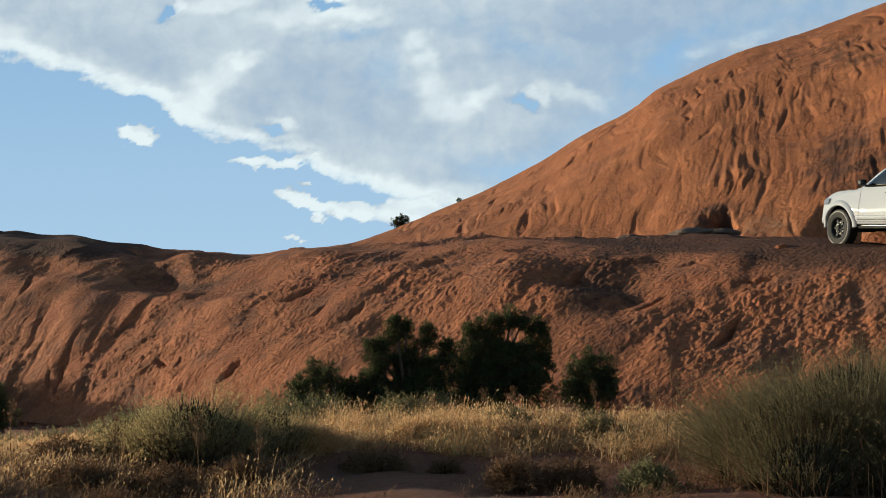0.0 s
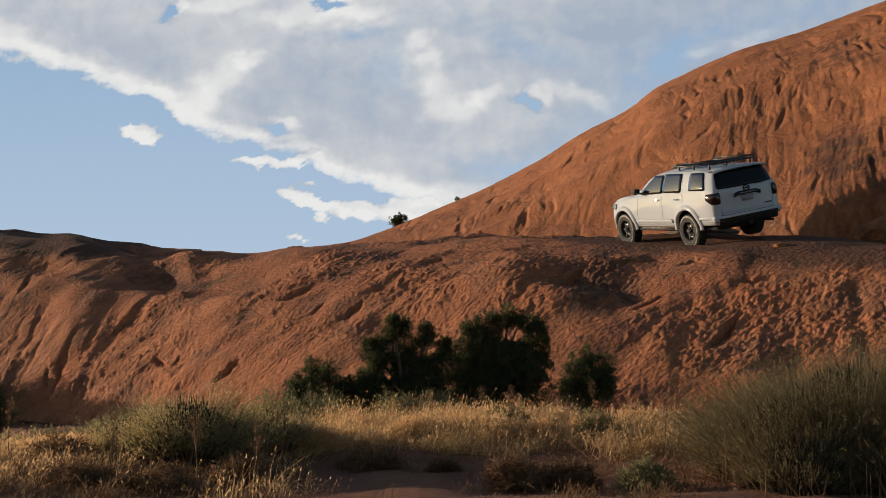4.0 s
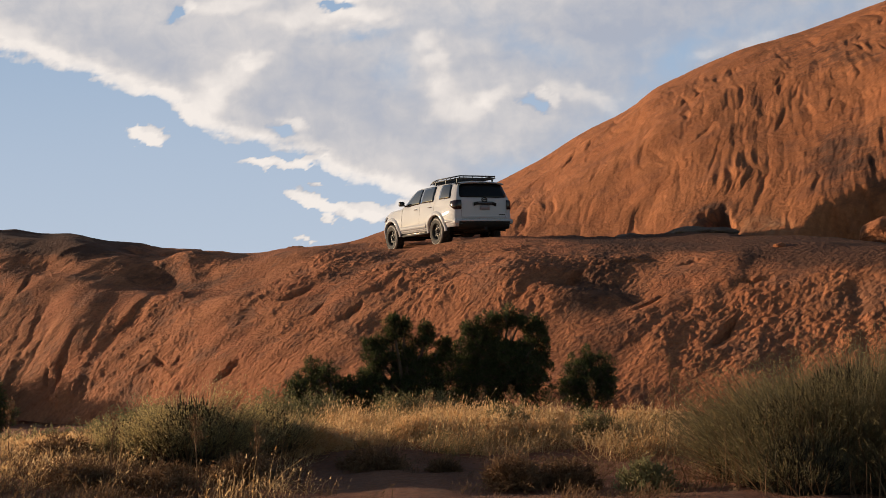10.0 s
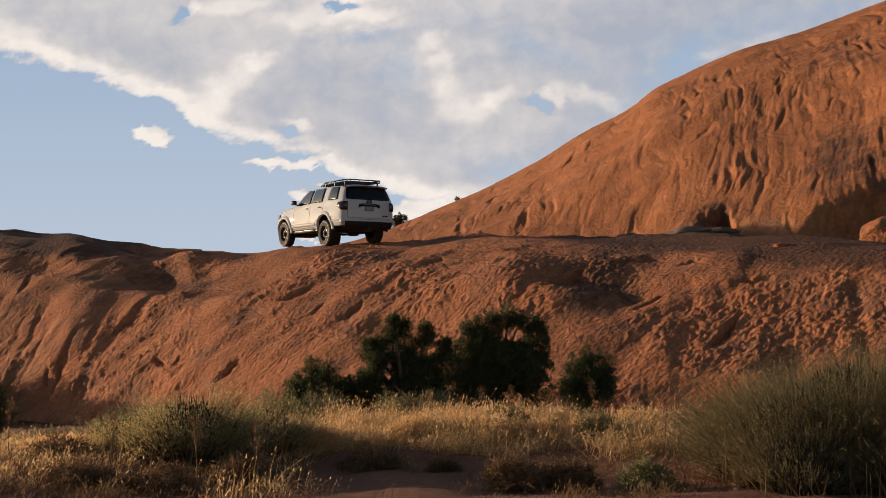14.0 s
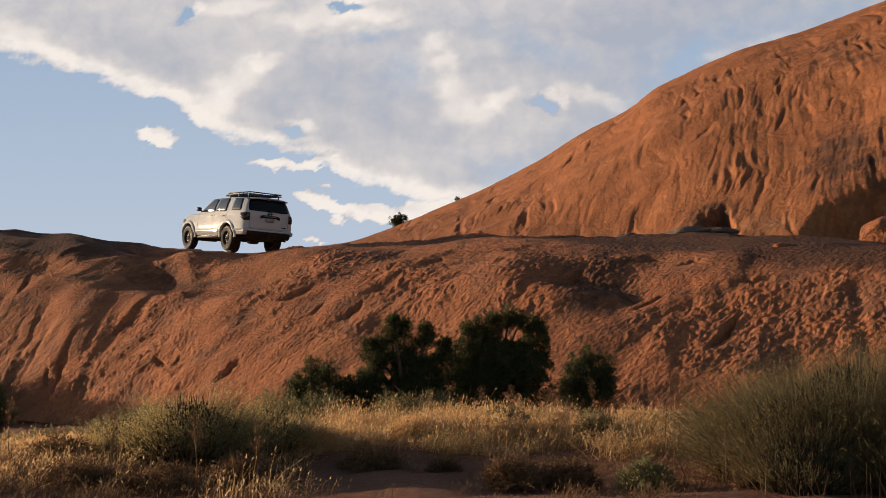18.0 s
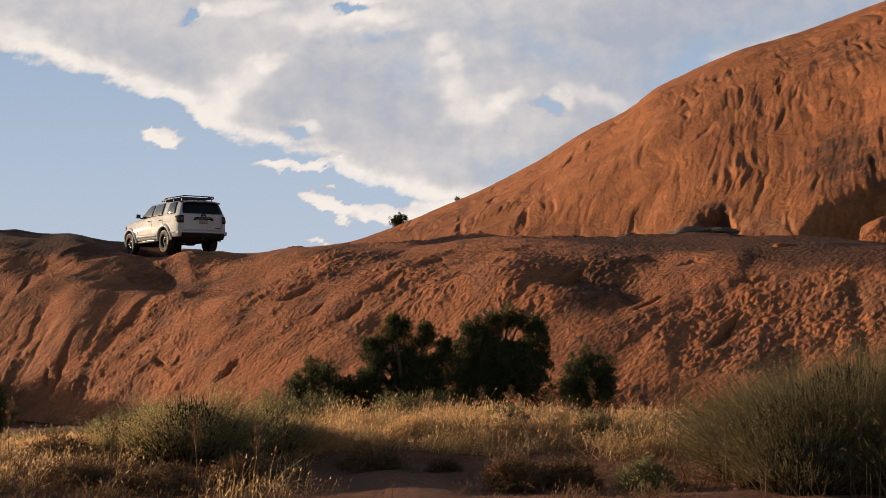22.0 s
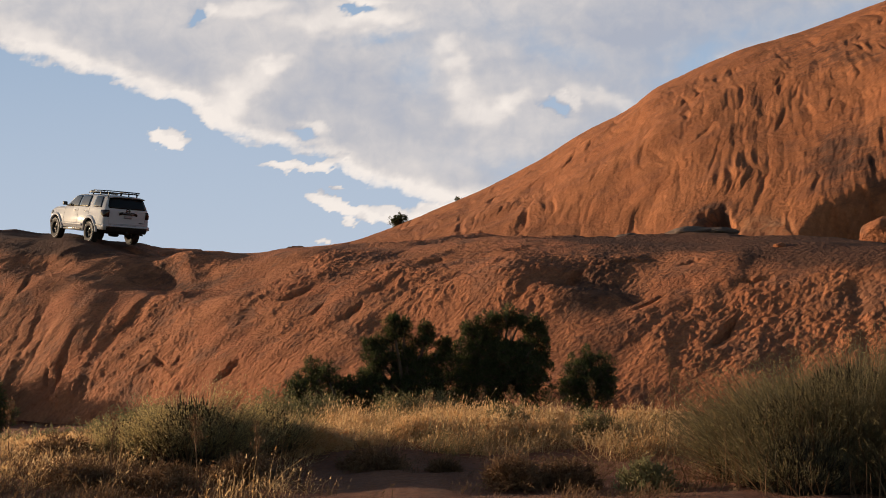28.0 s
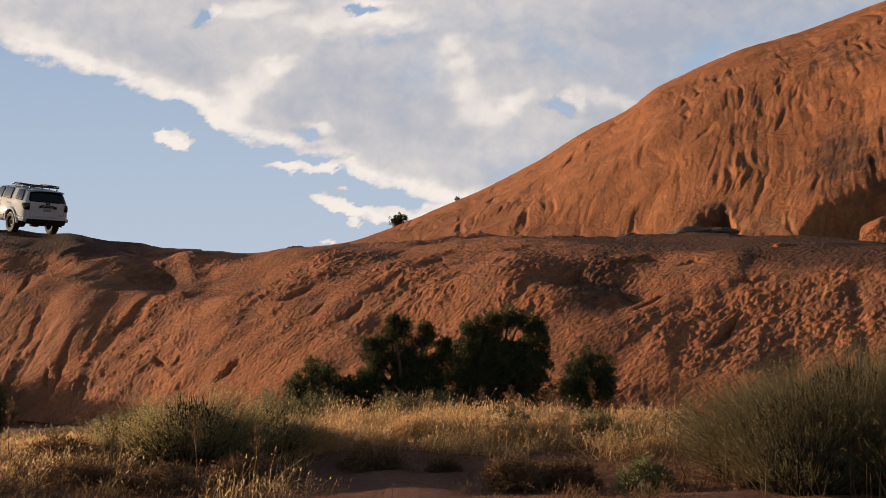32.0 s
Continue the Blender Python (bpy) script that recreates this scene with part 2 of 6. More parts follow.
# ---------- the drive: seconds, place of the rear axle's foot, then roll, pitch and heading ----------
DRIVE = [
    (0, 10.33, 27.02, 3.17, 0.5, -4.2, 111.7), (0.5, 9.87, 27.63, 3.25, -0.1, -5.3, 111.1), (1, 9.28, 28.34, 3.22, -0.6, -7.7, 110.6),
    (1.5, 8.83, 28.98, 3.42, -2.3, -5.2, 109.5), (2, 8.38, 29.56, 3.47, -4.1, -3.5, 110.1), (2.5, 7.92, 30.22, 3.56, -6.6, -2.4, 111.4),
    (3, 7.44, 30.68, 3.65, -8.5, -3.0, 111.9), (3.5, 7.02, 31.25, 3.63, -11.7, -4.4, 112.6), (5.5, 5.16, 33.38, 3.81, -6.2, -3.4, 116.3),
    (6, 4.69, 33.93, 3.83, -2.2, -2.6, 116.7), (6.5, 4.16, 34.50, 3.87, -0.3, -2.1, 118.1), (7, 3.68, 35.06, 3.92, -0.2, -2.7, 118.9),
    (7.5, 3.18, 35.60, 3.87, 1.9, -4.1, 119.7), (8, 2.67, 36.17, 3.91, 2.4, -3.3, 120.0), (8.5, 2.17, 36.69, 4.01, 2.0, 0.4, 120.2),
    (9, 1.61, 37.30, 4.00, -0.5, 1.2, 119.3), (9.5, 1.14, 37.79, 4.00, -2.2, 0.6, 118.9), (10, 0.64, 38.30, 3.92, -2.2, -0.2, 118.5),
    (10.5, 0.17, 38.77, 3.94, -2.8, -2.2, 117.4), (11, -0.30, 39.19, 3.90, -5.3, -3.0, 117.1), (11.5, -0.76, 39.70, 3.89, -3.3, -4.8, 117.7),
    (12, -1.13, 40.06, 4.00, -1.2, -4.9, 117.7), (12.5, -1.54, 40.46, 4.02, -1.8, -5.1, 118.6), (13, -1.96, 40.87, 4.11, -1.2, -2.7, 119.7),
    (13.5, -2.36, 41.25, 4.17, -0.5, -0.8, 121.3), (14, -2.82, 41.68, 4.20, -0.3, -1.0, 122.3), (14.5, -3.29, 42.14, 4.18, -1.4, -0.6, 122.3),
    (16.5, -5.10, 43.83, 4.18, -0.7, -0.4, 123.9), (17, -5.54, 44.23, 4.08, -0.5, -2.0, 125.3), (17.5, -6.01, 44.67, 4.16, 1.1, -2.4, 126.3),
    (18, -6.37, 44.99, 4.17, 2.5, -3.3, 127.1), (18.5, -6.88, 45.44, 4.19, 2.0, -2.6, 127.8), (19, -7.38, 45.90, 4.19, 1.6, -2.6, 129.2),
    (19.5, -7.80, 46.25, 4.27, 2.3, -0.5, 128.8), (20, -8.23, 46.63, 4.26, 2.3, 0.6, 129.5), (20.5, -8.50, 46.84, 4.28, 0.5, 0.8, 129.0),
    (21, -8.79, 47.12, 4.28, -0.8, 0.6, 126.9), (21.5, -8.80, 47.11, 4.25, -0.4, -1.1, 127.0), (22, -8.82, 47.13, 4.25, -0.5, -0.5, 127.0),
    (22.5, -8.88, 47.18, 4.26, -0.6, -1.7, 126.9), (23, -9.14, 47.41, 4.27, 0.1, -4.6, 125.5), (23.5, -9.44, 47.66, 4.24, 0.8, -6.4, 125.8),
    (24, -9.71, 47.89, 4.23, 1.1, -7.9, 125.2), (24.5, -9.99, 48.13, 4.25, 2.2, -9.8, 124.8), (25, -10.31, 48.41, 4.30, 1.7, -10.0, 126.2),
    (25.5, -10.48, 48.53, 4.40, 2.8, -9.2, 126.4), (27.5, -11.79, 49.63, 4.73, 0.7, -5.8, 130.5), (28, -12.18, 49.91, 4.76, 1.0, -6.2, 130.8),
    (28.5, -12.74, 50.40, 4.74, -2.2, -6.8, 131.4), (29, -13.14, 50.72, 4.87, -2.9, -6.0, 131.5), (29.5, -13.52, 51.02, 4.98, -1.2, -5.5, 132.0),
    (30, -14.00, 51.36, 5.08, 0.1, -4.6, 132.0), (30.5, -14.43, 51.73, 5.15, -3.0, -4.7, 132.6), (31, -14.91, 52.14, 5.13, -3.5, -4.6, 132.2),
    (31.5, -15.39, 52.51, 5.21, -0.8, -5.4, 132.7), (32, -16.04, 53.02, 5.37, 0.5, -9.3, 132.9),
]
WHEELBASE, TRACK, TYRE = 2.79, 1.62, 0.39
ds = np.array(DRIVE)


def drive_at(t):
    return pose(*[float(np.interp(t, ds[:, 0], ds[:, k])) for k in range(1, 7)])


# how far the near rear wheel hangs below its rest
HANG = np.array([(0, 0), (2.5, 0.02), (3.5, -0.01), (5.5, -0.08), (6, -0.11), (7, -0.09), (8, -0.045), (9, 0.03), (11, 0.015), (12, -0.04), (13, -0.115), (14, -0.09),
                 (16.5, -0.12), (17.5, -0.02), (19, 0), (25.5, -0.02), (28, -0.02), (30, -0.08), (32, 0)])


def droop(t):
    return float(np.interp(t, HANG[:, 0], HANG[:, 1]))


def wheel_prints():
    """Where the four tyres touch, all along the drive."""
    feet = [(0, -TRACK / 2, -0.5), (0, TRACK / 2, 1), (WHEELBASE, -TRACK / 2, 0), (WHEELBASE, TRACK / 2, 0)]
    return np.array([drive_at(t) @ Vector((x, y, k * droop(t))) for t in np.arange(0, 32.01, 0.25) for x, y, k in feet])


PRINTS = wheel_prints()


def bedded(x, y, z, surface):
    """The rock worn to the tyres' track: the surface eased to the height of the prints near them."""
    lift = PRINTS[:, 2] - surface(PRINTS[:, 0] / PRINTS[:, 1], PRINTS[:, 1])
    near = np.zeros(x.shape, bool)
    near[np.abs(y - track_depth(x / y)) < 4.5] = True
    px, py = x[near], y[near]
    top, weight = np.zeros(len(px)), np.full(len(px), 0.15)
    for (a, b, _), h in zip(PRINTS, lift):
        d2 = (px - a) ** 2 + (py - b) ** 2
        k = np.exp(-d2 / 0.45 ** 2) + 0.05 * np.exp(-d2 / 1.3 ** 2)
        top += k * h
        weight += k
    out = z.copy()
    out[near] += top / weight
    return out


# ---------- the slickrock ridge ----------
# bearing is x / y from the tripod, slope is height over the tripod per metre of depth
crest_slope = curve([(-0.70, 0.060), (-0.50, 0.070), (-0.40, 0.0735), (-0.326, 0.0741), (-0.2925, 0.0730), (-0.2717, 0.0728), (-0.2426, 0.0652),
                     (-0.2072, 0.0607), (-0.1885, 0.0638), (-0.1719, 0.0619), (-0.1387, 0.0593), (-0.1096, 0.0627),
                     (-0.0764, 0.0648), (-0.0183, 0.0642), (0.0066, 0.0662), (0.0357, 0.0678), (0.08, 0.0676),
                     (0.12, 0.0672), (0.19, 0.0652), (0.24, 0.0652), (0.28, 0.0668), (0.33, 0.066), (0.60, 0.066)])
track_depth = curve([(-0.70, 68.0), (-0.42, 57.5), (-0.33, 54.0), (-0.293, 52.4), (-0.253, 50.4), (-0.187, 47.1), (-0.142, 45.0), (-0.057, 41.25), (0.004, 38.8),
                     (0.043, 37.3), (0.089, 35.6), (0.138, 33.9), (0.243, 30.7), (0.382, 27.0), (0.60, 22.0)])
foot_depth = curve([(-0.70, 56.0), (-0.40, 42.5), (-0.30, 38.0), (-0.2, 33.6), (-0.1, 29.6), (0.0, 27.2), (0.1, 25.4), (0.22, 23.8), (0.33, 22.6), (0.60, 19.0)])
roundness = curve([(-0.7, 2.4), (-0.3, 2.3), (0.0, 1.9), (0.33, 1.7), (0.6, 1.7)])


def ridge_height(u, y):
    q, yt, yb = crest_slope(u), track_depth(u), foot_depth(u)
    yc = yt - 1.0
    s = np.clip((y - yb) / (yc - yb), 0, 1)
    full = 1.9 + 0.55 * fade(-0.12, -0.25, u) + yb * q
    drop = full * (1 - s) ** roundness(u)
    far = np.maximum(y - yc, 0)
    drop = drop + 0.0012 * np.maximum(far - 2.0, 0) ** 2 * 1.3
    ledge = 0.0050 * y * np.exp(-((u - 0.19) / 0.055) ** 2) * fade(2.6, 3.6, y - yt)
    return 1.5 + y * q - drop + ledge


def segment_distance(u, w, a, b):
    d = np.array(b) - a
    t = np.clip(((u - a[0]) * d[0] + (w - a[1]) * d[1]) / (d @ d), 0, 1)
    px, py = u - a[0] - t * d[0], w - a[1] - t * d[1]
    side = (d[0] * (w - a[1]) - d[1] * (u - a[0])) / np.hypot(*d)
    return np.hypot(px, py), side, t


def carve(u, w, cuts):
    """Cracks and undercut ledges: (from bearing, slope, to bearing, slope, width of the recess, depth). The recess lies to the right of the line."""
    total = 0
    for a0, a1, b0, b1, width, depth in cuts:
        d, side, t = segment_distance(u, w, (a0, a1), (b0, b1))
        ragged = 0.0012 * perlin(u * 160, w * 160, depth * 9)
        away = -side + ragged
        shape = fade(-0.0006, 0.0012, away) * np.exp(-np.maximum(away, 0) / width)
        total = total + depth * shape * np.exp(-np.maximum(d - np.abs(side), 0) / width) * (0.12 + 0.88 * np.sin(np.pi * t) ** 0.8)
    return total


def along_normals(X, Y, Z, amount):
    du = np.stack([np.gradient(a, axis=1) for a in (X, Y, Z)], -1)
    dv = np.stack([np.gradient(a, axis=0) for a in (X, Y, Z)], -1)
    nrm = np.cross(du, dv)
    nrm /= np.linalg.norm(nrm, axis=-1)[..., None] + 1e-12
    nrm *= np.sign(nrm[..., 2:3] + 1e-9)
    return X + nrm[..., 0] * amount, Y + nrm[..., 1] * amount, Z + nrm[..., 2] * amount


def turned(X, Z, lean):
    return X * math.cos(lean) + Z * math.sin(lean), -X * math.sin(lean) + Z * math.cos(lean)


def scaly(x, y, z, octaves=3):
    """Creased billows, sharp between the lumps."""
    total, amp = 0, 1.0
    for k in range(octaves):
        total = total + amp * (2.2 * np.abs(perlin(x * 1.9**k + 7.7 * k, y * 1.9**k, z * 1.9**k - 3.1 * k)) - 0.7)
        amp *= 0.6
    return total


def ridge_relief(X, Y, Z, U, W):
    """Swelling rock, plates that dip along the bedding, small scales, upright flutes at both ends of the face."""
    a, c = turned(X, Z, 0.60)
    wobble = 0.30 * fbm(X * 0.7, Y * 0.7, Z * 0.7, 2)
    busy = fade(-0.30, 0.25, fbm(X * 0.33, Y * 0.33, Z * 0.5 + 8, 3))
    for u0, w0, ru, rw in ((-0.140, -0.010, 0.040, 0.022), (-0.100, 0.020, 0.030, 0.007), (-0.19, 0.050, 0.05, 0.008), (0.02, 0.045, 0.03, 0.006)):
        busy = busy * (1 - 0.85 * np.exp(-((U - u0) / ru) ** 2 - ((W - w0) / rw) ** 2))
    plates = np.tanh(2.6 * fbm(a * 0.8, Y * 0.6, c * 2.3 + wobble, 2, 0.5))
    scales = scaly(a * 4.3 + wobble, Y * 4.0, c * 7.2 + wobble, 3)
    a, c = turned(X, Z, 1.30)
    flutes = np.maximum(fbm(a * 0.42, Y * 0.25, c * 2.4 + wobble, 2, 0.4) - 0.05, 0)
    ends = fade(-0.16, -0.24, U) * fade(0.040, 0.005, W) + 0.9 * fade(0.13, 0.22, U) * fade(0.050, 0.025, W)
    wide = fbm(X * 0.26, Y * 0.26, Z * 0.34, 3)
    return 0.22 * wide + 0.036 * plates * (0.35 + 0.65 * busy) + 0.024 * scales * (0.22 + 0.78 * busy) - 0.085 * flutes * ends


def dome_relief(X, Y, Z, U, W):
    """Long swells down the fall of the dome, pockets that lean with the flutes, a thin scaly skin near the top."""
    a, c = turned(X, Z, 1.12)
    wobble = 0.5 * fbm(X * 0.30, Y * 0.30, Z * 0.30, 3)
    wide = fbm(X * 0.16, Y * 0.16, Z * 0.16, 3)
    swells = fbm(a * 0.12, Y * 0.15, c * 0.75 + wobble, 4, 0.5)
    right = 0.30 + 0.70 * fade(0.05, 0.22, U + 0.25 * (W - 0.1))
    where = fade(-0.25, 0.35, fbm(X * 0.2, Y * 0.2, Z * 0.25 + 3, 3))
    ribs = scaly(a * 0.30, Y * 0.10, c * 2.5 + 0.45 * wobble, 3) + 0.6 * scaly(a * 0.9 + 5, Y * 0.25, c * 5.2 + 0.6 * wobble, 2)
    pockets = np.maximum(fbm(a * 0.32, Y * 0.10, c * 1.7 + 0.5 * wobble, 4, 0.55) - 0.24, 0)
    cracks = np.maximum(fbm(a * 0.50, Y * 0.12, c * 3.4 + 2 * wobble, 3, 0.55) - 0.28, 0)
    skin = scaly(X * 2.6, Y * 2.0, Z * 3.0 + wobble, 3)
    top = fade(0.55, 0.9, (W - 0.066) / (dome_slope(U) - 0.064))
    return 0.22 * wide + 0.07 * swells + 0.034 * ribs * right * (0.35 + 0.65 * where) * (1 - 0.5 * top) - 0.06 * pockets * right * where * (1 - 0.7 * top) - 0.13 * cracks * (0.5 + 0.5 * where) + 0.011 * skin * (0.35 + 0.65 * np.maximum(top, where * right))


RIDGE_CUTS = [(-0.1218, 0.0243, -0.0978, 0.0351, 0.0013, 0.2), (-0.099, 0.0152, -0.0879, 0.0243, 0.0009, 0.12), (-0.0771, 0.0111, -0.0588, 0.0227, 0.0013, 0.2),
              (-0.1666, -0.0362, -0.1492, -0.0204, 0.0014, 0.24), (-0.2105, -0.0171, -0.2022, -0.0238, 0.0013, 0.2), (-0.1956, -0.0254, -0.1915, -0.0171, 0.0009,
              0.12), (-0.2851, -0.0461, -0.2818, -0.0213, 0.0016, 0.18), (-0.2926, -0.042, -0.2901, -0.0275, 0.0013, 0.15), (0.1939, -0.0072, 0.213, 0.0152, 0.0031,
              0.26), (0.1724, 0.0492, 0.191, 0.0525, 0.0009, 0.12), (0.0995, 0.045, 0.16, 0.0554, 0.0009, 0.1), (0.0833, 0.0305, 0.104, 0.045, 0.0025, 0.16),
              (0.1392, 0.0181, 0.1641, 0.0285, 0.0013, 0.12), (-0.0203, 0.0492, 0.0025, 0.0554, 0.0013, 0.12), (-0.0597, 0.0285, -0.039, 0.0334, 0.0009, 0.1),
              (0.218, 0.0367, 0.2429, 0.0417, 0.0013, 0.12), (-0.2503, -0.0055, -0.2163, 0.0305, 0.0043, 0.105), (-0.3125, 0.0285, -0.3042, 0.045, 0.0025, 0.12)]


def ridge_points(cols, rows):
    u = np.linspace(-0.44, 0.40, cols)
    near, far = np.linspace(0, 1, int(rows * 0.72)), np.linspace(0, 1, rows - int(rows * 0.72) + 1)[1:]
    U = np.tile(u, (rows, 1))
    yb, yc = foot_depth(u), track_depth(u) - 1.0
    Y = np.concatenate([yb + (yc - yb) * near[:, None] ** 1.05, yc + far[:, None] ** 1.8 * 26])
    Z = ridge_height(U, Y)
    return U, Y, Z


def flat_on_track(u, y):
    return 1 - 0.90 * np.exp(-np.abs((y - track_depth(u) + 0.6) / 2.4) ** 3)


U, Y, Z = ridge_points(1000, 350)
Z = bedded(U * Y, Y, Z, ridge_height)
W = (Z - 1.5) / Y
smooth_hill = np.exp(-((U + 0.30) / 0.075) ** 4 - ((W - 0.070) / 0.0085) ** 2)
amount = ridge_relief(U * Y, Y, Z, U, W) * flat_on_track(U, Y) * (1 - 0.85 * smooth_hill)
amount = amount - 1.7 * carve(U, W, RIDGE_CUTS)
for u0, w0, ru, rw, depth in ((-0.196, 0.0440, 0.060, 0.0130, 0.56), (-0.235, 0.020, 0.030, 0.020, 0.12), (0.150, 0.036, 0.050, 0.020, 0.18), (0.065, 0.034, 0.062, 0.028, -0.34), (-0.29, 0.050, 0.03, 0.006, 0.25), (0.095, 0.034, 0.035, 0.006, 0.22)):
    amount = amount - depth * np.exp(-((U - u0) / ru) ** 2 - ((W - w0) / rw) ** 2)
# dark blobs: rock varnish, plus shade of crest, basin and right end painted in
patina_shade = sum(k * np.exp(-((U - u0) / ru) ** 2 - ((W - w0) / rw) ** 2) for u0, w0, ru, rw, k in
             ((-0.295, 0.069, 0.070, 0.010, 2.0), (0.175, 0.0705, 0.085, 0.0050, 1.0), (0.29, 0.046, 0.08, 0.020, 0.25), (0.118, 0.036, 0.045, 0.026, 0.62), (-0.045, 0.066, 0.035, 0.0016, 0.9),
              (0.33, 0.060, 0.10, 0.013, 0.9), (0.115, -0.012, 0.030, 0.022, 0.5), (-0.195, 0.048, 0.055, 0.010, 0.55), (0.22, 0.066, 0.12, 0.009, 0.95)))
X, Y, Z = along_normals(U * Y, Y, Z, amount)
ridge = sheet("rock_ridge", X, Y, Z, ROCK)
ridge.data.attributes.new("patina_shade", "FLOAT", "POINT").data.foreach_set("value", np.clip(patina_shade, 0, 1).ravel().astype(np.float32))
tagged(ridge, "rounded red sandstone ridge with flaky weathered face", "rock", kind="structure")

# ---------- the great dome behind ----------
dome_slope = curve([(-0.115, 0.057), (-0.093, 0.0616), (-0.0681, 0.0660), (-0.0183, 0.0845), (0.0108, 0.0962), (0.04, 0.1096), (0.0734, 0.1278), (0.1069, 0.1495),
                    (0.1362, 0.1648), (0.1572, 0.1805), (0.1825, 0.1930), (0.2161, 0.2070), (0.2582, 0.2196), (0.2919, 0.2312),
                    (0.3292, 0.2462), (0.4063, 0.2723), (0.5119, 0.2893), (0.70, 0.25)])
dome_top = curve([(-0.115, 68.0), (0.0, 66.0), (0.15, 60.0), (0.24, 57.0), (0.33, 55.0), (0.7, 55.0)])


def dome_height(u, y):
    yt = track_depth(u) + 2.8
    yc = dome_top(u)
    s = np.clip((y - yt) / (yc - yt), 0, 1)
    foot = 1.5 + yt * crest_slope(u) - 1.2
    full = 1.5 + yt * dome_slope(u) - foot
    return 1.5 + y * dome_slope(u) - full * (1 - s) ** 2.0 - 0.01 * np.maximum(y - yc, 0) ** 2


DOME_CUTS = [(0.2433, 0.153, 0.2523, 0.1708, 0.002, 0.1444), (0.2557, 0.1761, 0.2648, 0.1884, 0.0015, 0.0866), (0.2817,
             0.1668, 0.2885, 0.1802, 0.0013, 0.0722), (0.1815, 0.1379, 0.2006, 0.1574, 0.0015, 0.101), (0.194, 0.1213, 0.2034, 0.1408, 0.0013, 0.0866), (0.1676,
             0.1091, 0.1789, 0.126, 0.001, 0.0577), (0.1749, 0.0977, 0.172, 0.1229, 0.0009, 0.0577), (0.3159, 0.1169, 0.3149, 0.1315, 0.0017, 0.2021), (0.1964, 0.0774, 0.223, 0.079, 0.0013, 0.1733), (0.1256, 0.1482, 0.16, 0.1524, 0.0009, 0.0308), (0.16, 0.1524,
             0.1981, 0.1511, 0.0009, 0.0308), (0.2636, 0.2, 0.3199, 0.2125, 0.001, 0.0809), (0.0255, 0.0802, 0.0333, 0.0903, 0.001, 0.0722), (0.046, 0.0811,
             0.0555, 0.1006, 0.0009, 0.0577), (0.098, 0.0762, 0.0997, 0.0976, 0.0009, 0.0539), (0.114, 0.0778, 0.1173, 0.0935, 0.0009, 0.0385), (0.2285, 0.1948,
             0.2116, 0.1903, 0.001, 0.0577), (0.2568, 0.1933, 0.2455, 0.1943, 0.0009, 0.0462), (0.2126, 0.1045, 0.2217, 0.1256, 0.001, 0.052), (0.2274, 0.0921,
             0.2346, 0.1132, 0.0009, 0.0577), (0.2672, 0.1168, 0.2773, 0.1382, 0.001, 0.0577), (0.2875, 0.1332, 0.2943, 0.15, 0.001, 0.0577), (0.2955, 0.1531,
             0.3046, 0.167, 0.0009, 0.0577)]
u = np.concatenate([np.linspace(-0.115, 0.36, 500), np.linspace(0.365, 0.6, 60)])
v = np.linspace(0, 1, 310)[:, None]
U = np.tile(u, (310, 1))
y0, y1 = track_depth(u) + 2.8, dome_top(u)
Y = np.where(v < 0.8, y0 + (y1 - y0) * (v / 0.8), y1 + np.maximum(v - 0.8, 0) / 0.2 * 25)
Z = dome_height(U, Y)
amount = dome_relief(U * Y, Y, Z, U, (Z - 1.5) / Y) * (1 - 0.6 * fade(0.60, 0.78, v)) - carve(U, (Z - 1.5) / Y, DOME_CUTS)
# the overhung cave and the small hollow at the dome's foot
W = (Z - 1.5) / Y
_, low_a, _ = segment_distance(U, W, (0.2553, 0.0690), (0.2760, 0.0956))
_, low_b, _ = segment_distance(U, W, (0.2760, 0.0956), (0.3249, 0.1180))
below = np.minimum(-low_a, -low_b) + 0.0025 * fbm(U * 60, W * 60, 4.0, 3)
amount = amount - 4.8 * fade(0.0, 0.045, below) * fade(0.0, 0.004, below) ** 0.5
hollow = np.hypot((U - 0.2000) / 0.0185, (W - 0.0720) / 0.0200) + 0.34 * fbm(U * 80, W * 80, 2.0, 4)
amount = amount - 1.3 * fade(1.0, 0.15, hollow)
amount = amount * fade(0, 0.03, v)
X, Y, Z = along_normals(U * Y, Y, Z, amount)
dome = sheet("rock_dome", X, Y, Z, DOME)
W = (Z - 1.5) / Y
pale = np.exp(-((U - 0.238) / 0.020) ** 4 - ((W - 0.078) / 0.007) ** 2)
dome.data.attributes.new("pale", "FLOAT", "POINT").data.foreach_set("value", np.clip(pale, 0, 1).ravel().astype(np.float32))
# shade round the hollow and on the dome's right, painted as dark blobs
shade_coat = sum(k * np.exp(-((U - u0) / ru) ** 2 - ((W - w0) / rw) ** 2) for u0, w0, ru, rw, k in
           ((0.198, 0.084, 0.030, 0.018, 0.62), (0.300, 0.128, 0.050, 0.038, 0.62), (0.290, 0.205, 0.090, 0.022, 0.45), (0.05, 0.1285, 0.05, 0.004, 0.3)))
dome.data.attributes.new("patina_shade", "FLOAT", "POINT").data.foreach_set("value", np.clip(shade_coat, 0, 1).ravel().astype(np.float32))
tagged(dome, "great orange sandstone dome with flutes and hollows", "rock", kind="structure")

# ---------- clouds: a far sheet that drifts ----------
CLOUD_Y = 3200.0


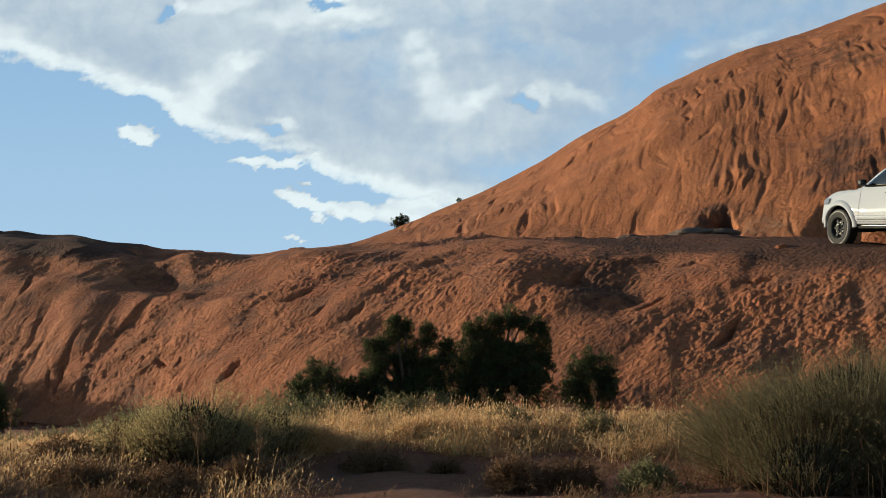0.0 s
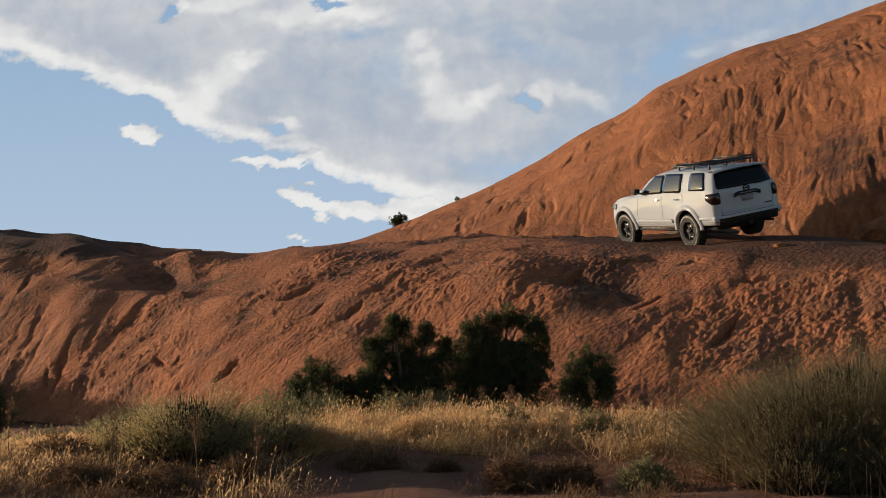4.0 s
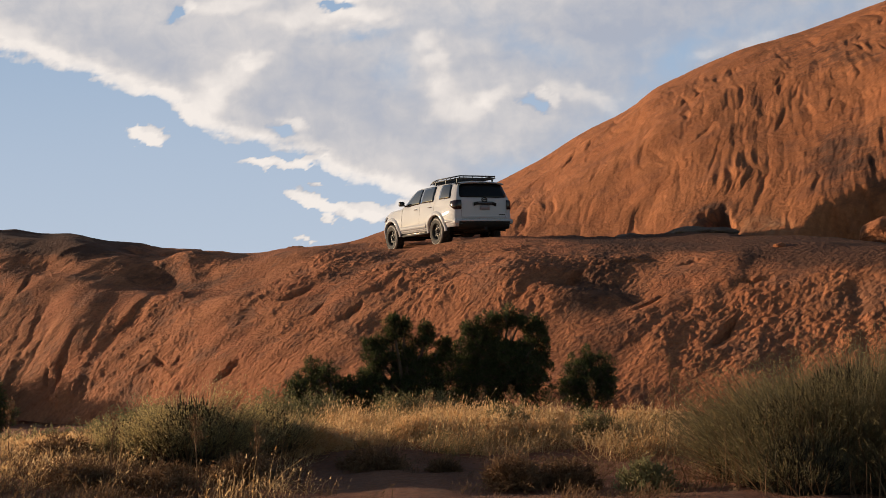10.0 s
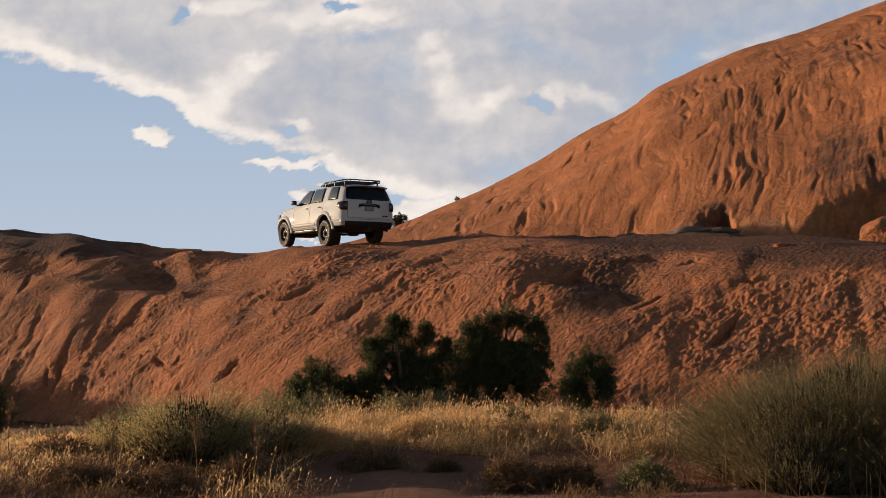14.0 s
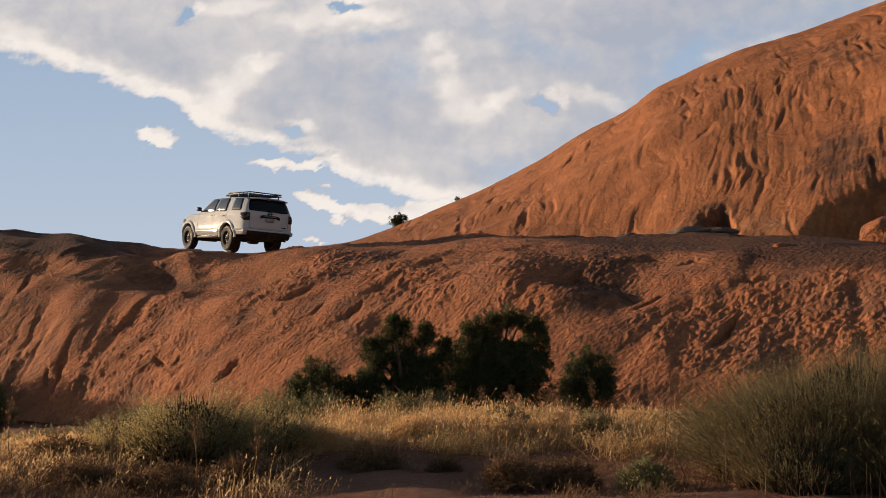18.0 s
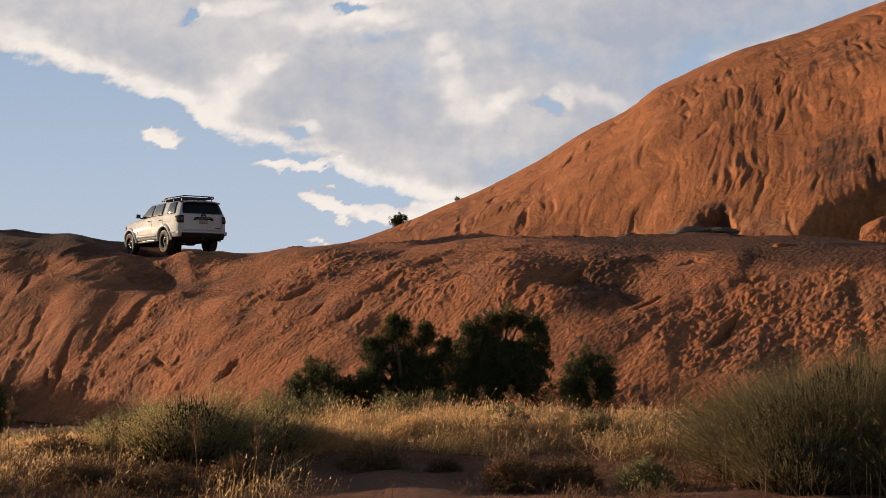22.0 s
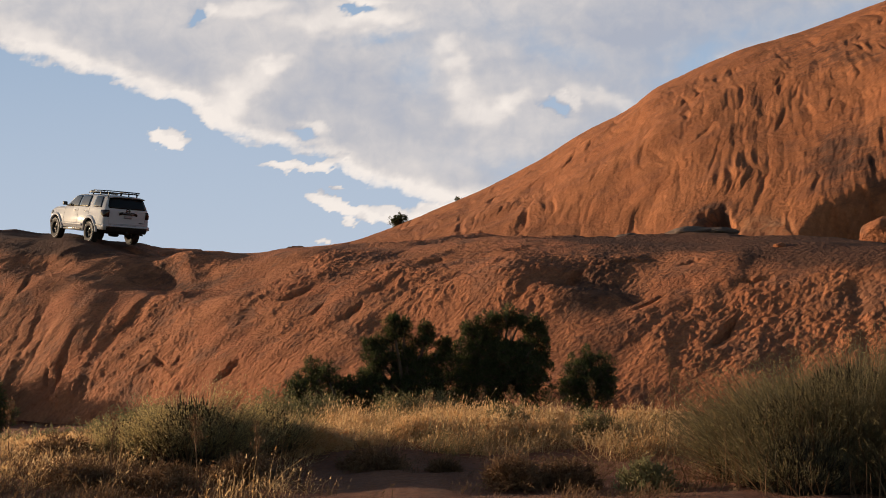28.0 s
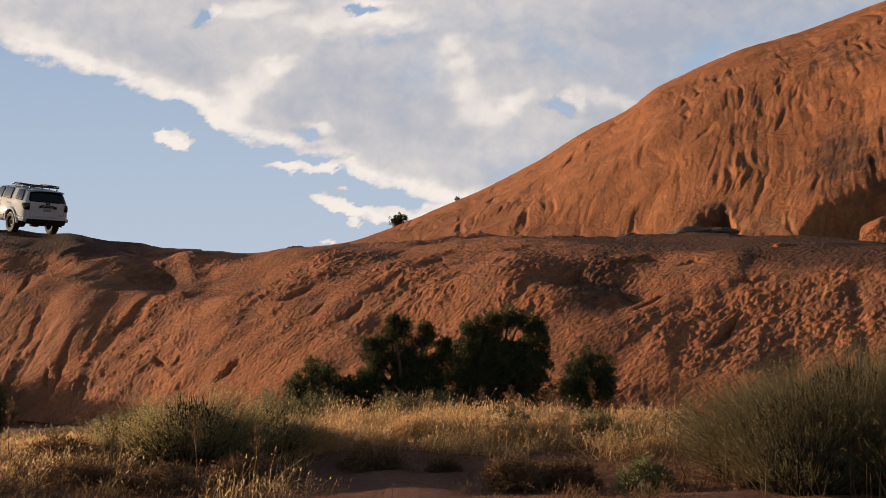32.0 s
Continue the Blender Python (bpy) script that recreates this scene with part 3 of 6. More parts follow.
def cloud_material():
    m = bpy.data.materials.new("cloud")
    m.use_nodes = True
    n, l = m.node_tree.nodes, m.node_tree.links
    n.remove(n["Principled BSDF"])
    co = n.new("ShaderNodeTexCoord").outputs["Object"]
    cover, glow = n.new("ShaderNodeAttribute"), n.new("ShaderNodeAttribute")
    cover.attribute_name, glow.attribute_name = "cover", "glow"
    wide = noise_node(n, l, co, 0.0055, 8, 0.55, 0.4)
    fluff = noise_node(n, l, co, 0.018, 8, 0.58, 0.4)

    def calc(op, a, b):
        k = n.new("ShaderNodeMath")
        k.operation = op
        for value, socket in ((a, k.inputs[0]), (b, k.inputs[1])):
            if isinstance(value, (int, float)):
                socket.default_value = value
            else:
                l.new(value, socket)
        return k.outputs[0]
    w = calc("MULTIPLY", calc("SUBTRACT", wide, 0.5), 0.20)
    f = calc("MULTIPLY", calc("SUBTRACT", fluff, 0.5), 0.34)
    total = calc("ADD", cover.outputs["Fac"], calc("ADD", w, f))
    alpha = ramp(n, l, total, [(0.26, 0.0), (0.44, 0.58), (0.62, 0.86), (0.85, 0.98)])
    lit = calc("ADD", glow.outputs["Fac"], calc("ADD", calc("MULTIPLY", w, 1.6), calc("MULTIPLY", f, 1.5)))
    color = ramp(n, l, lit, [(0.05, (0.42, 0.47, 0.57)), (0.32, (0.545, 0.565, 0.615)), (0.60, (0.72, 0.705, 0.705)), (1.0, (0.94, 0.90, 0.86))])
    sep = n.new("ShaderNodeSeparateXYZ")
    l.new(co, sep.inputs[0])
    up = calc("DIVIDE", sep.outputs["Z"], CLOUD_Y)
    blue = ramp(n, l, up, [(0.05, (0.49, 0.60, 0.74)), (0.13, (0.43, 0.55, 0.71)), (0.25, (0.32, 0.46, 0.65))])
    color = mix(n, l, alpha, blue, color)
    em, clear, both = n.new("ShaderNodeEmission"), n.new("ShaderNodeBsdfTransparent"), n.new("ShaderNodeMixShader")
    l.new(color, em.inputs["Color"])
    em.inputs["Strength"].default_value = 0.95
    edge = n.new("ShaderNodeAttribute")
    edge.attribute_name = "edge"
    l.new(edge.outputs["Fac"], both.inputs[0])
    l.new(clear.outputs[0], both.inputs[1])
    l.new(em.outputs[0], both.inputs[2])
    l.new(both.outputs[0], n["Material Output"].inputs["Surface"])
    return m


def puff(u, w, u0, w0, ru, rw, lean=0.0):
    c, s = math.cos(lean), math.sin(lean)
    a, b = (u - u0) * c + (w - w0) * s, -(u - u0) * s + (w - w0) * c
    return np.exp(-(a / ru) ** 2 - (b / rw) ** 2)


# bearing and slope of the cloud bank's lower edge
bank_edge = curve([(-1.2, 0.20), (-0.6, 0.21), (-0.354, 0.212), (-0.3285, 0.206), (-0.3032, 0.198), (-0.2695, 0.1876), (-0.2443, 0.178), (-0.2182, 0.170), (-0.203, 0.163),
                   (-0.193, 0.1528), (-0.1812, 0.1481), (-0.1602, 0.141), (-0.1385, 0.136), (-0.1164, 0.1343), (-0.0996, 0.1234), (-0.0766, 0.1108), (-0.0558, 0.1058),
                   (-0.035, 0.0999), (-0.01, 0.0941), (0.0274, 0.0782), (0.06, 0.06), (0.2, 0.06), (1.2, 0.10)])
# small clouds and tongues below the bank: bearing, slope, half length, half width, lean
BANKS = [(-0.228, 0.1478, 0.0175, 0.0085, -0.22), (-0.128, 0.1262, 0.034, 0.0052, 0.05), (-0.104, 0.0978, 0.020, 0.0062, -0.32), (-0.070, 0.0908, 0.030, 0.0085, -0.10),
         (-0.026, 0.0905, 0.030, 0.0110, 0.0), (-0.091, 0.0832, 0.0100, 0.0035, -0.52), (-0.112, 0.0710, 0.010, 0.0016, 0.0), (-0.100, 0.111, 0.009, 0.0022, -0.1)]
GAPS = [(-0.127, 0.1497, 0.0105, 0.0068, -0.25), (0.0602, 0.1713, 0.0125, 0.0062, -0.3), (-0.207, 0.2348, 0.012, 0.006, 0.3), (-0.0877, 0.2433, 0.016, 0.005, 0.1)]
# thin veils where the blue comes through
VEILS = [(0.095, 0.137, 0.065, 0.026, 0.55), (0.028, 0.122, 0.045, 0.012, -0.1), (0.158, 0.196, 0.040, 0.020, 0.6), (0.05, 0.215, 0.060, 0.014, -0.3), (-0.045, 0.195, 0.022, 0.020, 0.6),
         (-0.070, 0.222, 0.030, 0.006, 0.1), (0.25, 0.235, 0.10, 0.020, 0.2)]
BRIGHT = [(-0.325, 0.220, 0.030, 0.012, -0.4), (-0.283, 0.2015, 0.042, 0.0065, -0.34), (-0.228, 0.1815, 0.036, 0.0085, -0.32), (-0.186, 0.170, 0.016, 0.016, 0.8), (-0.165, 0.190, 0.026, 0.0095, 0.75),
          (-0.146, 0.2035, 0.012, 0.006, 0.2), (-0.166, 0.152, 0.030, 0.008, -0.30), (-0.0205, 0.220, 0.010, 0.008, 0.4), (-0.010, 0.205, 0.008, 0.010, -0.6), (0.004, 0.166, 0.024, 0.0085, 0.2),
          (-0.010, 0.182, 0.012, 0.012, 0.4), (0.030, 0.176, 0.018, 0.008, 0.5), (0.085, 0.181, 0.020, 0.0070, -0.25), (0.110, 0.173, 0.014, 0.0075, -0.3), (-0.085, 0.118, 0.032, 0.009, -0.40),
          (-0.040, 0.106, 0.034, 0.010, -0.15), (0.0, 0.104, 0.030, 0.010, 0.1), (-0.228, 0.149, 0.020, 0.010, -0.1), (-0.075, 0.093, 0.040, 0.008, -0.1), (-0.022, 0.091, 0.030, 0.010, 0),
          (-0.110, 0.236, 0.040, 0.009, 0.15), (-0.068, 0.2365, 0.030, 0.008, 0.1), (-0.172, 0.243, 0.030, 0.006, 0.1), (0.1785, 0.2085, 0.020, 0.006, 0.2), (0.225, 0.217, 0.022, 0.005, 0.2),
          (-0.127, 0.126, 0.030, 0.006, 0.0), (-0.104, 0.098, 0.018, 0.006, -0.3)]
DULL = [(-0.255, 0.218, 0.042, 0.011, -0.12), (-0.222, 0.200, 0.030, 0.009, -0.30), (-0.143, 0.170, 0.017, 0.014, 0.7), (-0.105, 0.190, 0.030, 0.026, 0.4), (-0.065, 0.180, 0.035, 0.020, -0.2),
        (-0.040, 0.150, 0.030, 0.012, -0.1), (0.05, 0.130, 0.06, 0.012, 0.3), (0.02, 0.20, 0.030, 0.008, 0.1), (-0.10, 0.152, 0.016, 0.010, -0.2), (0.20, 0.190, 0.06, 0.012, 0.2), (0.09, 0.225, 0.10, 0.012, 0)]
across = np.concatenate([np.linspace(-0.9, -0.38, 26), np.linspace(-0.375, 0.375, 380), np.linspace(0.38, 0.9, 26)])
rise = np.concatenate([np.linspace(-0.005, 0.28, 200), np.linspace(0.29, 0.62, 28)])
u, w = np.meshgrid(across, rise)


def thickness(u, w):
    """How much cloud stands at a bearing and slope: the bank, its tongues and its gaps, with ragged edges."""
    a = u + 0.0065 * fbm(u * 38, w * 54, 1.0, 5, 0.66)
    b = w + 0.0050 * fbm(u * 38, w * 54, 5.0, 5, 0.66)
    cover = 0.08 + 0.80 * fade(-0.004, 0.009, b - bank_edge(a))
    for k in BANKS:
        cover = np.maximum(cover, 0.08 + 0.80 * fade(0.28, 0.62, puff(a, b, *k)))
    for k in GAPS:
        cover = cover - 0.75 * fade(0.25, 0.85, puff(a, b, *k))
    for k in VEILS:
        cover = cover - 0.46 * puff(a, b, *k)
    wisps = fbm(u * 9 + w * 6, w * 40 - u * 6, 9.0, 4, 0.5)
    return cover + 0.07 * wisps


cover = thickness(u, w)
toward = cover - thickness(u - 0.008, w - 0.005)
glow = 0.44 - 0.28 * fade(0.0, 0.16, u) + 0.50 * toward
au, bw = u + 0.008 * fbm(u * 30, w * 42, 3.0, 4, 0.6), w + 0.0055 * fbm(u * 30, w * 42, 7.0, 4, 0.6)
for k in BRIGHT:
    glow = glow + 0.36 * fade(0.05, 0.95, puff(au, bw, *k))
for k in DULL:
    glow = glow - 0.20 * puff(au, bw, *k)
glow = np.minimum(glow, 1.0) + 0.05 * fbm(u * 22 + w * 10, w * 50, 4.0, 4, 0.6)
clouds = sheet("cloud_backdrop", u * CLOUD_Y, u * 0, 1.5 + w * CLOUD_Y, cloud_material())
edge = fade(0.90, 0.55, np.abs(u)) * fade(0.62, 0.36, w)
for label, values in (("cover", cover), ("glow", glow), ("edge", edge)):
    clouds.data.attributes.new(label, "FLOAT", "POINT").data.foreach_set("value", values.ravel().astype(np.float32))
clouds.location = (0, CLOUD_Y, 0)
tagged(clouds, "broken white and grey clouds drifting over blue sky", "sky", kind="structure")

# ---------- the white off-road estate car ----------
def part(name, bm, material, parent, label="", smooth=True):
    me = bpy.data.meshes.new(name)
    bmesh.ops.recalc_face_normals(bm, faces=bm.faces)
    bm.to_mesh(me)
    bm.free()
    for p in me.polygons:
        p.use_smooth = smooth
    me.materials.append(material)
    ob = new(name, me)
    ob.parent = parent
    if label:
        tagged(ob, label)
    return ob


def grid_bm(points, bm=None, wrap=False):
    """A quad mesh through rows of points."""
    bm = bm or bmesh.new()
    vs = [[bm.verts.new(p) for p in row] for row in points]
    for r0, r1 in zip(vs, vs[1:]):
        n = len(r0)
        for i in range(n if wrap else n - 1):
            quad = [r0[i], r0[(i + 1) % n], r1[(i + 1) % n], r1[i]]
            bm.faces.new(quad)
    return bm


def solid(bm, thickness):
    bmesh.ops.recalc_face_normals(bm, faces=bm.faces)
    bmesh.ops.solidify(bm, geom=bm.faces[:], thickness=thickness)
    return bm


def box_bm(x0, x1, y0, y1, z0, z1, bevel=0.01, bm=None, segments=2):
    bm = bm or bmesh.new()
    r = bmesh.ops.create_cube(bm, size=1, matrix=Matrix.LocRotScale(((x0 + x1) / 2, (y0 + y1) / 2, (z0 + z1) / 2), None, (abs(x1 - x0), abs(y1 - y0), abs(z1 - z0))))
    if bevel:
        edges = list({e for v in r["verts"] for e in v.link_edges})
        bmesh.ops.bevel(bm, geom=edges, offset=bevel, segments=segments, affect="EDGES", profile=0.6)
    return bm


def tube_bm(points, radius, sides=8, bm=None):
    """A tube along points, with closed ends."""
    bm = bm or bmesh.new()
    pts = [Vector(p) for p in points]
    rings = []
    for i, p in enumerate(pts):
        d = (pts[min(i + 1, len(pts) - 1)] - pts[max(i - 1, 0)]).normalized()
        a = d.orthogonal().normalized() if abs(d.z) > 0.95 else d.cross(Vector((0, 0, 1))).normalized()
        b = d.cross(a)
        rad = radius[i] if isinstance(radius, (list, tuple)) else radius
        rings.append([bm.verts.new(p + rad * (a * math.cos(2 * math.pi * k / sides) + b * math.sin(2 * math.pi * k / sides))) for k in range(sides)])
    for r0, r1 in zip(rings, rings[1:]):
        for k in range(sides):
            bm.faces.new([r0[k], r0[(k + 1) % sides], r1[(k + 1) % sides], r1[k]])
    bm.faces.new(rings[0][::-1])
    bm.faces.new(rings[-1])
    return bm


def lathe_bm(profile, steps=48, bm=None, closed=False):
    """Turned about the y axis: profile rows are (radius, y)."""
    bm = bm or bmesh.new()
    prof = profile + profile[:1] if closed else profile
    rings = [[bm.verts.new((r * math.cos(2 * math.pi * k / steps), y, r * math.sin(2 * math.pi * k / steps))) for k in range(steps)] for r, y in profile]
    if closed:
        rings.append(rings[0])
    for r0, r1 in zip(rings, rings[1:]):
        for k in range(steps):
            bm.faces.new([r0[k], r0[(k + 1) % steps], r1[(k + 1) % steps], r1[k]])
    return bm


def paint_material():
    m, n, l, b = shader("white_paint", (0.55, 0.565, 0.60), 0.28)
    b.inputs["Coat Weight"].default_value, b.inputs["Coat Roughness"].default_value = 0.5, 0.04
    b.inputs["Specular IOR Level"].default_value = 0.03
    co = n.new("ShaderNodeTexCoord").outputs["Object"]
    dust = noise_node(n, l, co, 3.0, 7, 0.65)
    height = n.new("ShaderNodeSeparateXYZ")
    l.new(co, height.inputs[0])
    low = ramp(n, l, height.outputs["Z"], [(0.30, 0.40), (0.75, 0.06), (1.0, 0.02)])
    amount = mix(n, l, 1.0, low, ramp(n, l, dust, [(0.35, 0.2), (0.7, 1.0)]), "MULTIPLY")
    l.new(mix(n, l, amount, (0.55, 0.565, 0.60), (0.50, 0.36, 0.27)), b.inputs["Base Color"])
    l.new(ramp(n, l, dust, [(0.3, 0.40), (0.75, 0.60)]), b.inputs["Roughness"])
    return m


PAINT = paint_material()
GLASS_DARK, _n, _l, _b = shader("tinted_glass", (0.012, 0.013, 0.015), 0.03)
_b.inputs["Coat Weight"].default_value = 1.0
REAR_TINT, _n, _l, _b = shader("rear_privacy_glass", (0.010, 0.010, 0.011), 0.06)
_b.inputs["Specular IOR Level"].default_value = 0.22
BLACK, _n, _l, _b = shader("black_plastic", (0.018, 0.018, 0.019), 0.5)
_l.new(ramp(_n, _l, noise_node(_n, _l, _n.new("ShaderNodeTexCoord").outputs["Object"], 6, 6), [(0.3, (0.012, 0.012, 0.012)), (0.75, (0.032, 0.025, 0.02))]), _b.inputs["Base Color"])
_b.inputs["Specular IOR Level"].default_value = 0.2
RUBBER, _n, _l, _b = shader("dusty_rubber", (0.03, 0.028, 0.026), 0.8)
_l.new(ramp(_n, _l, noise_node(_n, _l, _n.new("ShaderNodeTexCoord").outputs["Object"], 9, 6), [(0.3, (0.018, 0.017, 0.016)), (0.75, (0.05, 0.038, 0.03))]), _b.inputs["Base Color"])
# pale tone paints the glare on the tyre's outer sidewall, over some dust
SIDEWALL_GLARE, _n, _l, _b = shader("dusty_sidewall_glare", (0.34, 0.29, 0.25), 0.55)
_l.new(ramp(_n, _l, noise_node(_n, _l, _n.new("ShaderNodeTexCoord").outputs["Object"], 14, 6), [(0.3, (0.24, 0.21, 0.18)), (0.7, (0.46, 0.41, 0.36))]), _b.inputs["Base Color"])
CHROME, *_ = shader("chrome", (0.72, 0.72, 0.72), 0.12, 1.0)
RIM, *_ = shader("black_alloy", (0.014, 0.014, 0.014), 0.7, 0.0)
RIM_EDGE, *_ = shader("worn_alloy", (0.42, 0.38, 0.34), 0.35, 0.9)
LENS, *_ = shader("smoked_lens", (0.022, 0.008, 0.008), 0.06)
CLEAR_LENS, *_ = shader("clear_lens", (0.30, 0.30, 0.31), 0.12, 0.4)
PLATE_WHITE, *_ = shader("plate_white", (0.36, 0.34, 0.37), 0.4)
PLATE_INK, *_ = shader("plate_ink", (0.16, 0.13, 0.16), 0.5)
SEAM, *_ = shader("seam_shadow", (0.05, 0.048, 0.046), 0.8)
RACK, *_ = shader("rack_tube", (0.022, 0.021, 0.021), 0.5)
GRIT, *_ = shader("underbody", (0.025, 0.022, 0.02), 0.8)

top_line = curve([(-1.10, 1.70), (-0.85, 1.735), (-0.4, 1.765), (0.3, 1.775), (0.9, 1.77), (1.40, 1.742), (1.66, 1.645), (2.16, 1.315), (2.27, 1.268), (2.6, 1.240), (3.1, 1.195), (3.4, 1.12), (3.55, 1.00), (3.66, 0.82)])
belt_line = curve([(-1.10, 1.26), (0.2, 1.265), (1.1, 1.235), (2.0, 1.20), (2.3, 1.185), (3.0, 1.095), (3.4, 1.02), (3.55, 0.93), (3.66, 0.74)])
half_width = curve([(-1.10, 0.835), (-1.0, 0.885), (-0.85, 0.912), (-0.5, 0.928), (0.0, 0.930), (1.4, 0.925), (2.4, 0.925), (3.0, 0.915), (3.3, 0.88), (3.5, 0.80), (3.66, 0.62)])
roof_half = curve([(-1.10, 0.655), (-0.8, 0.69), (0.3, 0.72), (1.2, 0.705), (1.7, 0.74), (2.2, 0.81), (2.5, 0.82), (3.3, 0.72), (3.66, 0.52)])
roof_drop = curve([(-1.10, 0.05), (0.0, 0.055), (1.3, 0.06), (2.2, 0.045), (3.0, 0.035), (3.66, 0.03)])


def sill(x):
    z = 0.47 if 0.2 < x < 2.6 else (0.50 if x < 0.2 else 0.52)
    for centre in (0.0, WHEELBASE):
        d = abs(x - centre)
        if d < 0.475:
            z = max(z, 0.40 + math.sqrt(0.475**2 - d * d))
    return z


def bulge(x):
    """The swelling over the wheels."""
    return 0.020 * (math.exp(-((x - 0.02) / 0.62) ** 4) + math.exp(-((x - WHEELBASE) / 0.60) ** 4))


def side_y(x, z):
    """Half width of the body at x, z."""
    b, w = float(belt_line(x)), float(half_width(x))
    if z <= b:
        t = (b - z) / max(b - 0.45, 0.1)
        shape = 0.955 + 0.062 * math.sin(min(t, 1.0) * 2.2) - 0.035 * max(t - 0.75, 0) / 0.25
        return w * shape * 0.985 + bulge(x) * math.sin(math.pi * min(max((1.10 - z) / 0.55, 0), 1)) 
    top = float(top_line(x)) - float(roof_drop(x))
    t = min(max((z - b) / max(top - b, 0.02), 0), 1.0)
    y0 = w * 0.955 * 0.985 - 0.012
    return y0 + (float(roof_half(x)) - y0) * (0.35 * t + 0.65 * t**1.7)


def lean(x, z):
    """The tailgate leans forward above the belt."""
    k = float(fade(0.0, -1.06, x))
    return x + k * 0.20 * max(z - 1.24, 0) / 0.5


def side_point(x, z, out=0.0, side=1):
    return Vector((lean(x, z), side * (side_y(x, z) + out), z))


def rear_point(y, z, out=0.0):
    w = side_y(-1.06, z)
    return Vector((lean(-1.06, z) - 0.055 * (1 - min(abs(y) / w, 1) ** 2.2) - out, y, z))


def patch(a0, a1, b0, b1, where, n=8, m=6, bend=0.10):
    """A panel with rounded corners; a0, a1 are functions of b, and where(a, b) lies on the body."""
    rows = []
    for j in range(m + 1):
        row = []
        for i in range(n + 1):
            p, q = 2 * i / n - 1, 2 * j / m - 1
            p, q = p * math.sqrt(1 - bend * q**6), q * math.sqrt(1 - bend * p**6)
            b = b0 + (b1 - b0) * (q + 1) / 2
            lo, hi = a0(b), a1(b)
            row.append(where(lo + (hi - lo) * (p + 1) / 2, b))
        rows.append(row)
    return rows


